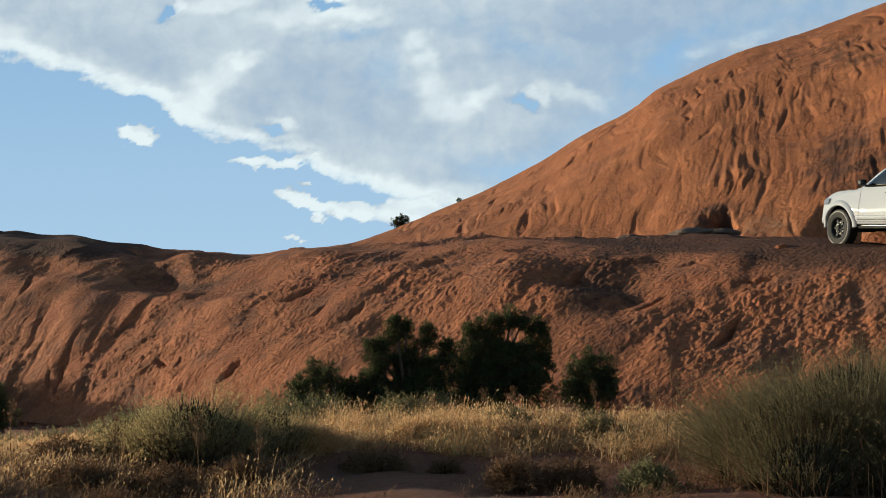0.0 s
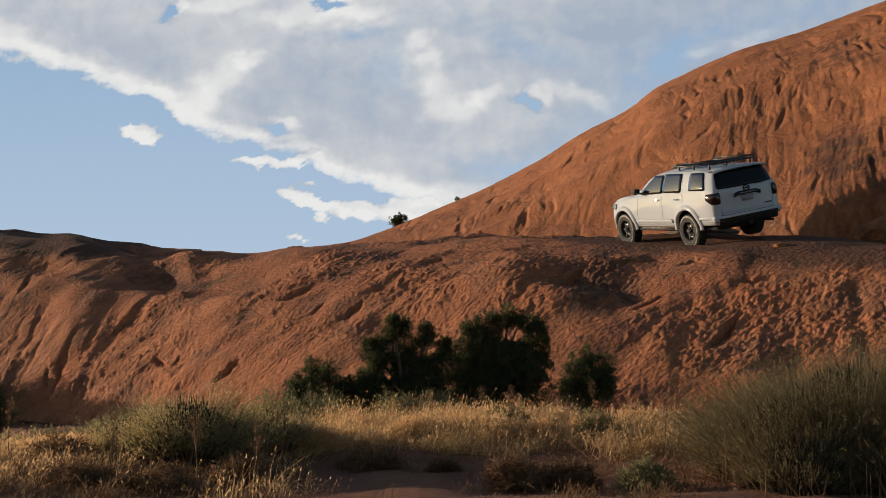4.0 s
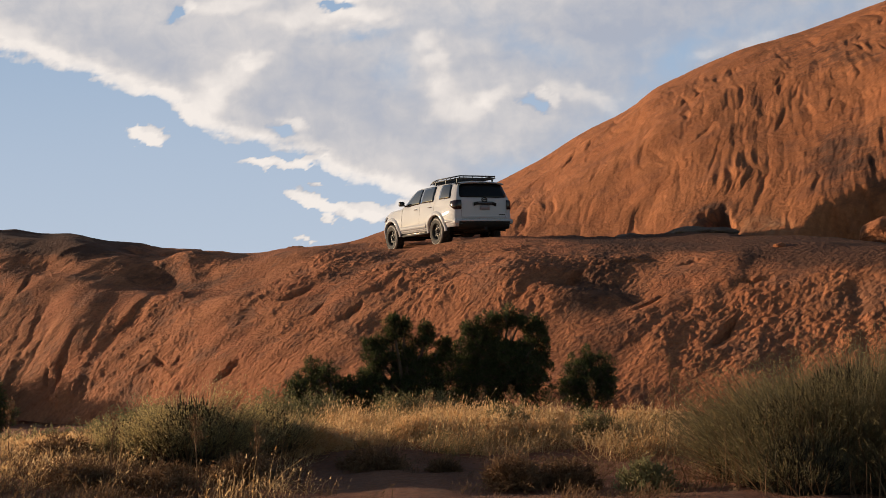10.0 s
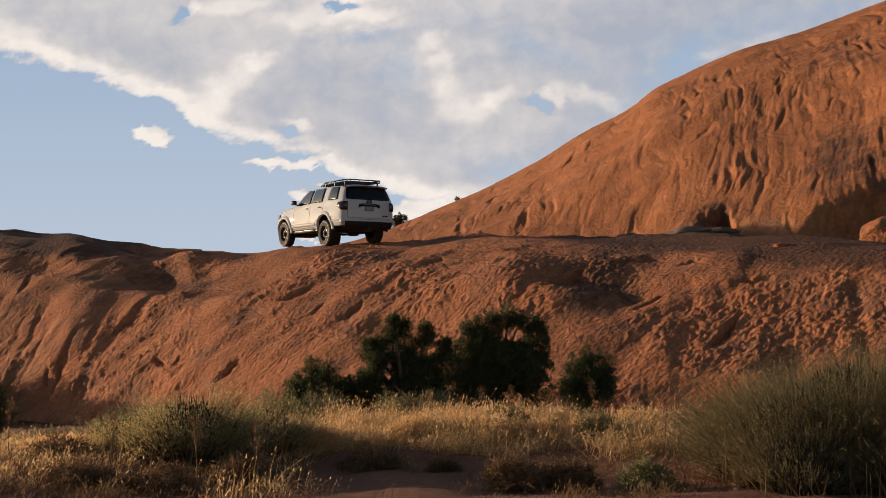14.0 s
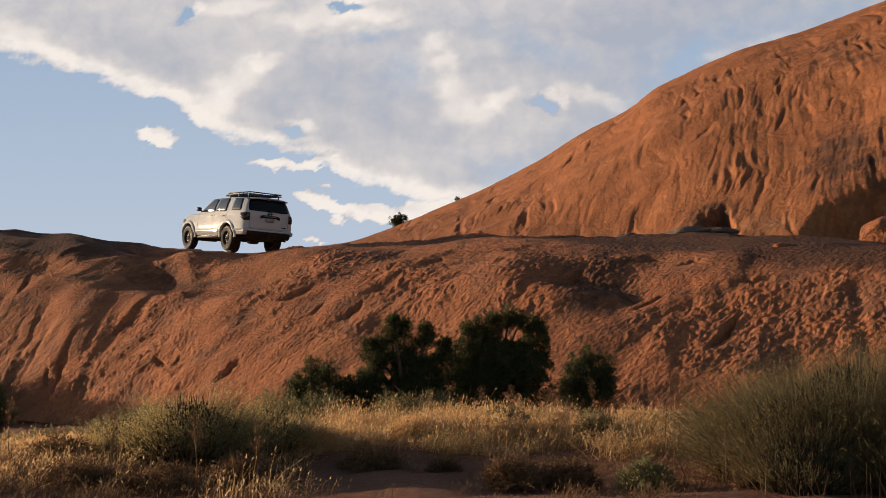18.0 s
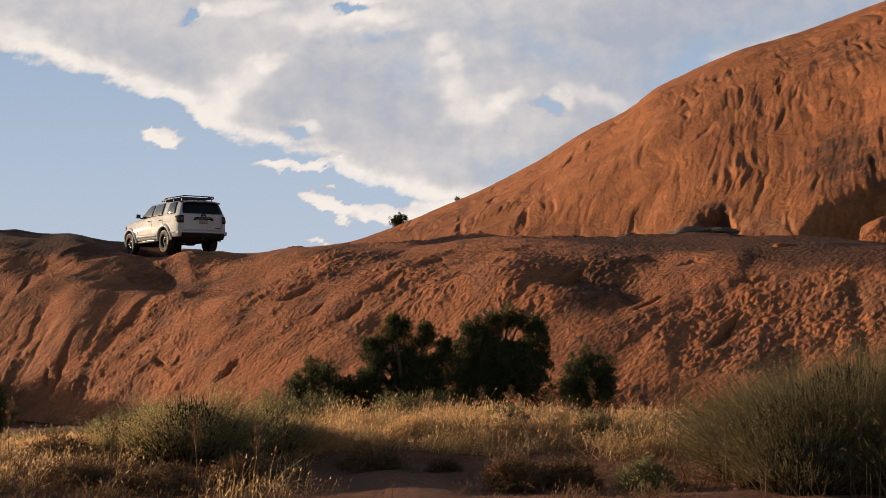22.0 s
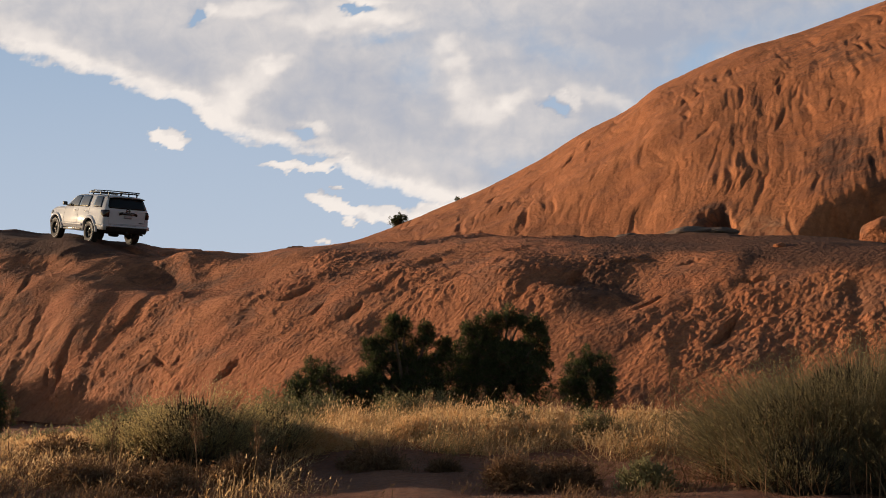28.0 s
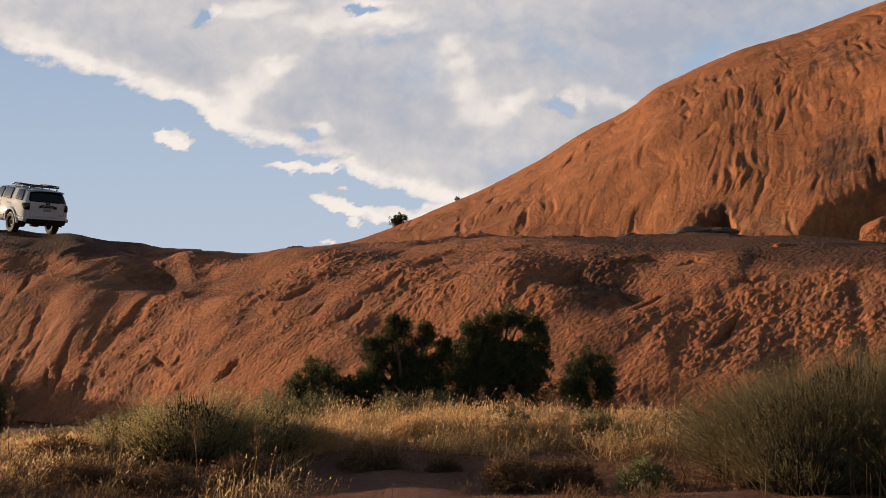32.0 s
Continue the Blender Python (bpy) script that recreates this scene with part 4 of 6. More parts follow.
def build_car():
    car = new("off_road_car")
    tagged(car, "white lifted off-road estate car with black roof rack, dusty", "car")

    # body shell
    xs = set(np.linspace(-1.06, 3.62, 64).round(4))
    for c in (0.0, WHEELBASE):
        xs |= {round(c - 0.475 * math.cos(a), 4) for a in np.linspace(0, math.pi, 25)}
    xs = sorted(xs)
    bm = bmesh.new()

    def half(x):
        b, lo = float(belt_line(x)), sill(x)
        top = float(top_line(x))
        edge = top - float(roof_drop(x))
        pts = [(side_y(x, lo) - 0.05, lo)]
        pts += [(side_y(x, z), z) for z in np.linspace(lo, b, 15)]
        pts += [(side_y(x, z), z) for z in np.linspace(b, max(edge, b + 0.01), 9)[1:]]
        y1, z1 = pts[-1]
        for k in range(1, 9):
            a = k / 8
            pts.append((y1 * (1 - a), z1 + (top - z1) * (1 - (1 - a) ** 2.4)))
        return [(lean(x, z), y, z) for y, z in pts]
    rings = []
    for x in xs:
        h = half(x)
        rings.append([bm.verts.new(p) for p in h] + [bm.verts.new((p[0], -p[1], p[2])) for p in h[-2::-1]])
    for r0, r1 in zip(rings, rings[1:]):
        for i in range(len(r0) - 1):
            bm.faces.new([r0[i], r1[i], r1[i + 1], r0[i + 1]])
    # rear and front closed across
    for ring, sign in ((rings[0], -1), (rings[-1], 1)):
        n = len(ring)
        prev = None
        for i in range(n // 2 + 1):
            l0, r0 = ring[i], ring[n - 1 - i]
            row = [l0]
            if l0 is not r0:
                w = abs(l0.co.y)
                for k in range(1, 12):
                    y = w * (1 - 2 * k / 12)
                    depth = 0.055 if sign < 0 else 0.10
                    row.append(bm.verts.new((l0.co.x + sign * depth * (1 - (abs(y) / max(w, 1e-3)) ** 2.2), y, l0.co.z)))
                row.append(r0)
            if prev and len(row) == len(prev):
                for k in range(12):
                    quad = [prev[k], prev[k + 1], row[k + 1], row[k]]
                    if len(set(quad)) == 4:
                        bm.faces.new(quad)
            elif prev:
                for k in range(12):
                    if len({prev[k], prev[k + 1], row[0]}) == 3:
                        bm.faces.new([prev[k], prev[k + 1], row[0]])
            prev = row
    part("body", bm, PAINT, car)
    part("underbody", box_bm(-0.85, 3.35, -0.60, 0.60, 0.42, 0.98, 0.05), GRIT, car, "dark frame and underbody")

    # side glass, pillars, seams and handles
    for side, hand in ((1, "left"), (-1, "right")):
        def on(x, z, o=0.004, s=side):
            return side_point(x, z, o, s)

        windows = {
            "front_door_glass": (lambda z: 1.045, lambda z: 2.08 - 1.60 * max(z - 1.26, 0), 1.258, 1.668, 10),
            "rear_door_glass": (lambda z: 0.23, lambda z: 1.012, 1.270, 1.688, 8),
            "quarter_glass": (lambda z: -0.75, lambda z: -0.10, 1.295, 1.680, 8)}
        for name, (a0, a1, b0, b1, n) in windows.items():
            bend = 0.12 if name == "quarter_glass" else 0.05
            bm = solid(grid_bm(patch(a0, a1, b0, b1, lambda x, z: on(x, z, 0.006), n, 9, bend)), -0.006)
            glass = part(name, bm, GLASS_DARK, car, "dark tinted side glass")
            rim = patch(lambda z, f=a0: f(z) - 0.013, lambda z, f=a1: f(z) + 0.013, b0 - 0.013, b1 + 0.013, lambda x, z: on(x, z, 0.002), n, 9, bend)
            part("window_frame", solid(grid_bm(rim), -0.004), BLACK, glass, "thin black window frame")
        # door seams
        for x0, x1, z0, z1 in ((1.015, 1.035, 0.50, 1.66), (2.135, 2.13, 0.55, 1.21), (0.135, 0.20, 0.98, 1.66)):
            seam = [[on(x0 + (x1 - x0) * k / 14 - 0.003, z0 + (z1 - z0) * k / 14, 0.0015), on(x0 + (x1 - x0) * k / 14 + 0.003, z0 + (z1 - z0) * k / 14, 0.0015)] for k in range(15)]
            part("door_seam", solid(grid_bm(seam), -0.002), SEAM, car)
        seam = [[on(x, 0.515, 0.0015), on(x, 0.521, 0.0015)] for x in np.linspace(0.56, 2.2, 30)]
        part("door_seam", solid(grid_bm(seam), -0.002), SEAM, car)
        for x in (1.16, 0.30):
            path = [side_point(x + dx, 1.115, o, side) for dx, o in ((-0.02, 0.004), (0.0, 0.028), (0.08, 0.034), (0.16, 0.028), (0.18, 0.004))]
            part("door_handle", tube_bm(path, [0.012, 0.015, 0.016, 0.015, 0.012], 8), CHROME, car, "bright door handle")
        moulding = [[on(x, z, o) for z, o in ((0.56, 0.003), (0.575, 0.016), (0.635, 0.014), (0.65, 0.002))] for x in np.linspace(0.60, 2.22, 24)]
        part("door_moulding", solid(grid_bm(moulding), -0.004), PAINT, car)
        # mirror
        m_bm = box_bm(1.91, 2.05, side * 0.90, side * 1.055, 1.268, 1.405, 0.045, segments=3)
        mirror = part("door_mirror", m_bm, BLACK, car, "black door mirror")
        part("mirror_glass", box_bm(1.902, 1.909, side * 0.925, side * 1.035, 1.29, 1.385, 0.003), GLASS_DARK, mirror)
        part("mirror_arm", tube_bm([(1.98, side * 0.93, 1.30), (1.97, side * 0.82, 1.26)], 0.022, 8), BLACK, mirror)
        # arch flares
        for c in (0.0, WHEELBASE):
            rows = []
            for a in np.linspace(-0.16, math.pi + 0.16, 30):
                ca, sa = math.cos(a), math.sin(a)
                row = []
                for r, o in ((0.470, -0.03), (0.468, 0.022), (0.480, 0.036), (0.515, 0.040), (0.560, 0.028), (0.585, 0.004)):
                    x, z = c + r * ca, 0.40 + r * sa
                    y = side_y(min(max(x, -1.0), 3.45), max(z, 0.5)) + o
                    row.append((lean(x, z), side * y, max(z, 0.40)))
                rows.append(row)
            part("wheel_arch_flare", grid_bm(rows), PAINT, car)
        # step bar under the sill
        step = part("side_step", tube_bm([(0.52, side * 0.78, 0.44), (0.62, side * 0.87, 0.405), (2.15, side * 0.87, 0.405), (2.26, side * 0.78, 0.44)], 0.034, 10), BLACK, car, "black tubular side step")
        part("tread_plate", box_bm(0.75, 2.05, side * 0.84, side * 0.905, 0.436, 0.444, 0.002), RIM_EDGE, step)
        part("sill_guard", box_bm(0.52, 2.26, side * 0.70, side * 0.86, 0.45, 0.50, 0.015), BLACK, car)
        # tail lamp round the corner
        plan = [(x, None) for x in np.linspace(-0.80, -1.055, 9)] + [(None, y) for y in np.linspace(0.82, 0.715, 5)]
        rows = []
        for i, (x, y) in enumerate(plan):
            k = i / (len(plan) - 1)
            z0 = 0.965 + 0.10 * max(0.45 - k, 0) / 0.45
            z1 = 1.215 - 0.03 * max(0.5 - k, 0)
            row = []
            for q in np.linspace(0, 1, 9):
                z = z0 + (z1 - z0) * q
                o = 0.030 * math.sin(math.pi * q) ** 0.4 * (0.4 + 0.6 * math.sin(math.pi * min(max(k, 0.03), 0.97)) ** 0.5) + 0.003
                p = side_point(x, z, o, side) if x is not None else rear_point(side * y, z, o)
                row.append(p)
            rows.append(row)
        lamp = part("tail_lamp", solid(grid_bm(rows), -0.01), LENS, car, "smoked red tail lamp")
        part("lamp_reflector", solid(grid_bm([[p + Vector((-0.003, side * 0.004, 0)) for p in r[5:9]] for r in rows[0:11]]), -0.003), CLEAR_LENS, lamp, "clear upper lens")
        # headlamp
        head = patch(lambda z: 3.12 + 0.3 * (1.03 - z), lambda z: 3.50, 0.90, 1.03, lambda x, z: on(x, z, 0.012), 8, 5, 0.15)
        part("headlamp", solid(grid_bm(head), -0.01), CLEAR_LENS, car, "clear headlamp")
        part("badge", solid(grid_bm([[on(x, z, 0.004) for z in (1.272, 1.284)] for x in np.linspace(-0.10, 0.12, 6)]), -0.002), BLACK, car, "dark badge strip")

    # windscreen, grille and front bumper
    scr = [[(x, y * (0.60 + 0.14 * (x - 1.47) / 0.75), float(top_line(x)) + 0.005 - 0.05 * abs(y) ** 3) for y in np.linspace(-1, 1, 13)] for x in np.linspace(1.47, 2.20, 9)]
    part("windscreen", solid(grid_bm(scr), -0.005), GLASS_DARK, car, "tinted windscreen")
    part("grille", box_bm(3.60, 3.70, -0.45, 0.45, 0.68, 0.92, 0.03), BLACK, car)
    part("front_bumper", box_bm(3.30, 3.70, -0.70, 0.70, 0.48, 0.68, 0.09, segments=3), PAINT, car)
    part("skid_plate", box_bm(3.20, 3.60, -0.45, 0.45, 0.34, 0.48, 0.04), GRIT, car)
    part("bonnet_scoop", box_bm(2.55, 2.95, -0.32, 0.32, 1.21, 1.275, 0.02), PAINT, car)

    # tailgate: glass, spoiler, garnish, plate, seams
    glass = solid(grid_bm(patch(lambda z: -0.765 + 0.25 * (z - 1.28), lambda z: 0.765 - 0.25 * (z - 1.28), 1.285, 1.672, lambda y, z: rear_point(y, z, 0.008), 14, 7, 0.10)), -0.006)
    rear_glass = part("rear_glass", glass, REAR_TINT, car, "dark tinted rear glass")
    wiper = [rear_point(y, 1.30 + 0.05 * (y + 0.1), 0.025) for y in np.linspace(-0.45, 0.02, 6)]
    part("rear_wiper", tube_bm(wiper, 0.008, 6), BLACK, rear_glass)
    rows = []
    for y in np.linspace(-0.69, 0.69, 17):
        tip = 1 - (abs(y) / 0.69) ** 6
        x0, z0 = -0.70, float(top_line(-0.72)) - 0.045 * (abs(y) / 0.69) ** 3
        rows.append([(x0, y, z0 - 0.002), (-0.86, y, z0 + 0.006), (-1.00 - 0.05 * tip, y, z0 - 0.022), (-1.02 - 0.05 * tip, y, z0 - 0.040), (-0.98 - 0.03 * tip, y, z0 - 0.058), (-0.84, y, z0 - 0.060)])
    spoiler = part("rear_spoiler", grid_bm(rows, wrap=True), PAINT, car, "white roof spoiler")
    part("brake_light", box_bm(-1.078, -1.062, -0.12, 0.12, 1.686, 1.703, 0.003), LENS, spoiler)
    rows = []
    for y in np.linspace(-0.36, 0.36, 19):
        f = max(0.0, (abs(y) - 0.24) / 0.12)
        rows.append([rear_point(y, z, o) for z, o in ((1.085 - 0.045 * f, 0.004), (1.09 - 0.04 * f, 0.04), (1.125 - 0.01 * f, 0.055), (1.165 - 0.035 * f, 0.04), (1.172 - 0.035 * f, 0.004))])
    garnish = part("tailgate_garnish", grid_bm(rows), BLACK, car, "black handle strip over the plate")
    part("lettering_bar", solid(grid_bm([[rear_point(y, z, 0.056) for z in (1.118, 1.142)] for y in np.linspace(-0.22, 0.22, 9)]), -0.004), CLEAR_LENS, garnish, "bright raised strip")
    ring = [rear_point(0.085 * math.cos(a), 1.222 + 0.055 * math.sin(a), 0.014) for a in np.linspace(0, 2 * math.pi, 25)]
    emblem = part("emblem", tube_bm(ring, 0.012, 6), BLACK, car, "dark oval emblem")
    part("emblem_bar", tube_bm([rear_point(-0.06, 1.222, 0.014), rear_point(0.0, 1.222, 0.014), rear_point(0.06, 1.222, 0.014)], 0.016, 6), BLACK, emblem)
    plate = part("number_plate", solid(grid_bm([[rear_point(y, z, 0.012) for z in (0.945, 1.015, 1.08)] for y in (-0.155, 0.0, 0.155)]), -0.008), PLATE_WHITE, car, "pale number plate")
    for z0, z1, w in ((0.975, 1.03, 0.12), (1.047, 1.065, 0.08), (0.953, 0.963, 0.06)):
        part("plate_bar", solid(grid_bm([[rear_point(y, z, 0.016) for z in (z0, z1)] for y in (-w, 0, w)]), -0.002), PLATE_INK, plate)
    part("badge", solid(grid_bm([[rear_point(y, z, 0.008) for z in (0.80, 0.825)] for y in np.linspace(-0.66, -0.46, 5)]), -0.004), BLACK, car, "dark badge strip")
    for pts in ([(0.70, 0.70), (0.71, 0.95)], [(-0.70, 0.70), (-0.71, 0.95)]):
        part("tailgate_seam", tube_bm([rear_point(y, z, 0.0) for y, z in pts], 0.004, 5), SEAM, car)
    part("tailgate_seam", solid(grid_bm([[rear_point(y, z, 0.003) for z in (0.688, 0.700)] for y in np.linspace(-0.70, 0.70, 15)]), -0.002), SEAM, car)
    part("tailgate_crease", solid(grid_bm([[rear_point(y, z, o) for z, o in ((0.735, 0.003), (0.75, 0.014), (0.765, 0.003))] for y in np.linspace(-0.70, 0.70, 15)]), -0.002), PAINT, car)

    # rear bumper, swept round the tail
    def bumper(profile, y_end, x_end):
        plan = [(x, 1) for x in np.linspace(x_end, -1.0, 5)] if x_end else []
        rows = []
        for x, s in plan:
            rows.append([(x - 0.3 * max(o, 0) * (k / 6), side_y(max(x, -1.0), max(z, 0.55)) + o, z) for k, (o, z) in enumerate(profile)])
        for y in np.linspace(y_end, -y_end, 25):
            rows.append([(-1.075 - o - 0.06 * (1 - min(abs(y) / 0.92, 1) ** 2.4), y, z) for o, z in profile])
        for x, s in plan[::-1]:
            rows.append([(x - 0.3 * max(o, 0) * (k / 6), -(side_y(max(x, -1.0), max(z, 0.55)) + o), z) for k, (o, z) in enumerate(profile)])
        return grid_bm(rows)
    top = part("rear_bumper", bumper([(-0.04, 0.695), (0.012, 0.69), (0.030, 0.675), (0.034, 0.650), (0.028, 0.632), (-0.03, 0.625)], 0.86, -0.52), PAINT, car, "white rear bumper")
    for s in (1, -1):
        part("bumper_corner", box_bm(-1.105, -0.50, s * 0.66, s * 0.925, 0.56, 0.70, 0.06, segments=4), PAINT, top)
        part("bumper_reflector", box_bm(-1.146, -1.13, s * 0.70, s * 0.82, 0.555, 0.575, 0.003), LENS, top)
    part("bumper_valance", bumper([(-0.03, 0.632), (0.020, 0.628), (0.018, 0.60), (-0.01, 0.50), (-0.03, 0.44), (-0.12, 0.42)], 0.80, None), BLACK, top, "black lower bumper")

    # underneath: axles, spare wheel, exhaust, hitch
    axle = part("rear_axle", tube_bm([(0, -0.70, 0.39), (0, 0.70, 0.39)], 0.045, 10), GRIT, car)
    part("differential", box_bm(-0.16, 0.16, -0.24, 0.10, 0.25, 0.53, 0.10, segments=3), GRIT, axle)
    part("front_axle", tube_bm([(WHEELBASE, -0.70, 0.39), (WHEELBASE, 0.70, 0.39)], 0.04, 10), GRIT, car)
    bm = lathe_bm([(0.10, -0.09), (0.34, -0.10), (0.37, -0.05), (0.37, 0.05), (0.34, 0.10), (0.10, 0.09)], 28)
    bmesh.ops.transform(bm, matrix=Matrix.Translation((-0.62, 0, 0.46)) @ Matrix.Rotation(math.pi / 2, 4, "X"), verts=bm.verts)
    part("spare_tyre", bm, RUBBER, car)
    part("exhaust_pipe", tube_bm([(0.6, -0.42, 0.42), (-0.5, -0.48, 0.43), (-0.95, -0.62, 0.40), (-1.06, -0.68, 0.385)], 0.03, 8), GRIT, car)
    part("tow_hitch", box_bm(-1.16, -0.95, -0.05, 0.05, 0.40, 0.48, 0.01), GRIT, car)
    for s in (1, -1):
        part("shock_absorber", tube_bm([(-0.12, s * 0.52, 0.36), (-0.22, s * 0.48, 0.80)], 0.035, 8), GRIT, car)

    # roof rack: a basket of tubes on feet
    rack = part("roof_rack", tube_bm([(-0.78, y, 1.845) for y in np.linspace(-0.56, 0.56, 9)], 0.018, 8), RACK, car, "black tubular roof rack")
    for s in (1, -1):
        for z, r in ((1.845, 0.018), (1.905, 0.018)):
            front = 0.78 if z < 1.87 else 0.50
            part("side_rail", tube_bm([(-0.78, s * 0.56, z), (front, s * 0.56, z), (front + 0.12, s * 0.555, z - 0.02)], r, 8), RACK, rack)
        part("front_stay", tube_bm([(0.50, s * 0.56, 1.905), (0.76, s * 0.56, 1.875), (0.94, s * 0.55, 1.80)], 0.018, 8), RACK, rack)
        for x in np.linspace(-0.76, 0.50, 6):
            part("upright", tube_bm([(x, s * 0.56, 1.845), (x, s * 0.56, 1.905)], 0.012, 6), RACK, rack)
        for x in (-0.62, 0.0, 0.60):
            part("rack_foot", box_bm(x - 0.02, x + 0.02, s * 0.54, s * 0.58, float(top_line(x)) - 0.035, 1.85, 0.01), RACK, rack)
    part("end_rail", tube_bm([(-0.78, y, 1.905) for y in np.linspace(-0.56, 0.56, 9)], 0.018, 8), RACK, rack)
    for y in np.linspace(-0.45, 0.45, 4):
        part("upright", tube_bm([(-0.78, y, 1.845), (-0.78, y, 1.905)], 0.012, 6), RACK, rack)
    for x in np.linspace(-0.60, 0.76, 8):
        part("cross_bar", box_bm(x - 0.02, x + 0.02, -0.55, 0.55, 1.83, 1.85, 0.006), RACK, rack)
    part("wind_deflector", solid(grid_bm([[(0.80, y, 1.86), (0.92, y, 1.80)] for y in np.linspace(-0.52, 0.52, 9)]), 0.006), RACK, rack)
    part("aerial_fin", box_bm(-0.52, -0.40, -0.015, 0.015, 1.76, 1.81, 0.008), BLACK, car)

    # wheels
    def wheel_parts(side):
        prof = [(0.215, -0.10), (0.235, -0.125), (0.30, -0.138), (0.35, -0.130), (0.383, -0.105), (0.387, 0.0), (0.383, 0.105), (0.35, 0.130), (0.30, 0.138), (0.235, 0.125), (0.215, 0.10)]
        hub_bm = lathe_bm([(0.215, -0.11), (0.20, -0.10), (0.19, 0.02), (0.205, 0.085), (0.225, 0.115), (0.238, 0.118), (0.235, 0.105), (0.21, 0.08)], 40)
        wheel = part("wheel", hub_bm, RIM, car, "black alloy wheel with dusty all-terrain tyre")
        tyre_bm = lathe_bm(prof, 56, closed=True)
        for k in range(44):
            a = 2 * math.pi * k / 44
            for y in (-0.088, -0.03, 0.03, 0.088):
                m = Matrix.Rotation(-a - (0.04 if abs(y) < 0.05 else 0), 4, "Y") @ Matrix.Translation((0.387, y, 0)) @ Matrix.Diagonal((0.020, 0.044, 0.034, 1))
                bmesh.ops.create_cube(tyre_bm, size=1, matrix=m)
        tyre = part("tyre", tyre_bm, RUBBER, wheel, smooth=False)
        part("sidewall_ring", lathe_bm([(0.338, 0.1390), (0.346, 0.1365), (0.360, 0.1285), (0.379, 0.112), (0.373, 0.110), (0.355, 0.124), (0.338, 0.134)], 56, closed=True), SIDEWALL_GLARE, tyre, "dusty outer sidewall with glare painted pale")
        for k in range(6):
            a = 2 * math.pi * k / 6
            bm = box_bm(0.055, 0.215, 0.03, 0.072, -0.034, 0.034, 0.012)
            bmesh.ops.transform(bm, matrix=Matrix.Rotation(a, 4, "Y"), verts=bm.verts)
            part("spoke", bm, RIM, wheel)
            bm = lathe_bm([(0.0, 0.108), (0.010, 0.107), (0.012, 0.09)], 8)
            bmesh.ops.transform(bm, matrix=Matrix.Translation((0.07 * math.cos(a + 0.5), 0, 0.07 * math.sin(a + 0.5))), verts=bm.verts)
            part("wheel_nut", bm, RIM_EDGE, wheel)
        part("hub_cap", lathe_bm([(0.0, 0.125), (0.03, 0.123), (0.045, 0.11), (0.05, 0.08)], 20), RIM, wheel)
        part("rim_lip", lathe_bm([(0.226, 0.1165), (0.240, 0.1195), (0.246, 0.113), (0.236, 0.106)], 48, closed=True), RIM_EDGE, wheel)
        part("hub_ring", lathe_bm([(0.112, 0.060), (0.117, 0.066), (0.126, 0.066), (0.131, 0.060), (0.12, 0.05)], 32, closed=True), RIM_EDGE, wheel, "worn bright ring round the hub")
        part("brake_disc", lathe_bm([(0.05, 0.03), (0.165, 0.03), (0.165, 0.05), (0.05, 0.05)], 28, closed=True), RIM_EDGE, wheel)
        return wheel
    first = wheel_parts(1)
    wheels = [(first, 0.0, 1)]
    for x, s in ((WHEELBASE, 1), (0.0, -1), (WHEELBASE, -1)):
        wheels.append((copy_thing(first, Matrix.Identity(4)), x, s))
    for w, x, s in wheels:
        w.matrix_basis = Matrix.Translation((x, s * TRACK / 2, TYRE)) @ Matrix.Rotation(0 if s > 0 else math.pi, 4, "Z")
    return car, wheels


CAR, WHEELS = build_car()

# ---------- plants ----------
def strips(rng, base, way, length, width, sag, segs=3):
    """Many tapering blades: from base along way, sagging; returns points and quads."""
    n = len(base)
    t = np.linspace(0, 1, segs + 1)
    side = np.cross(way, rng.normal(size=(n, 3)))
    side /= np.linalg.norm(side, axis=1)[:, None] + 1e-9
    mid = base[:, None] + way[:, None] * (length[:, None] * t)[..., None] + sag[:, None] * (t**2)[None, :, None]
    half = (width[:, None] * (1 - 0.82 * t) / 2)[..., None] * side[:, None]
    co = np.stack([mid - half, mid + half], 2).reshape(-1, 3)
    k = np.arange(n)[:, None] * 2 * (segs + 1) + np.arange(segs) * 2
    return co, np.stack([k, k + 1, k + 3, k + 2], -1).reshape(-1, 4)


def joined(pieces):
    cos, faces, at = [], [], 0
    for co, f in pieces:
        cos.append(co)
        faces.append(f + at)
        at += len(co)
    return np.concatenate(cos), np.concatenate(faces)


def spread(rng, n, tilt):
    """Directions about the vertical, tilted up to so many radians."""
    a, b = rng.uniform(0, 2 * math.pi, n), np.abs(rng.normal(0, tilt, n))
    return np.stack([np.cos(a) * np.sin(b), np.sin(a) * np.sin(b), np.cos(b)], 1)


def rest(x, y):
    return float(ground_height(np.array(x, float), np.array(y, float)))


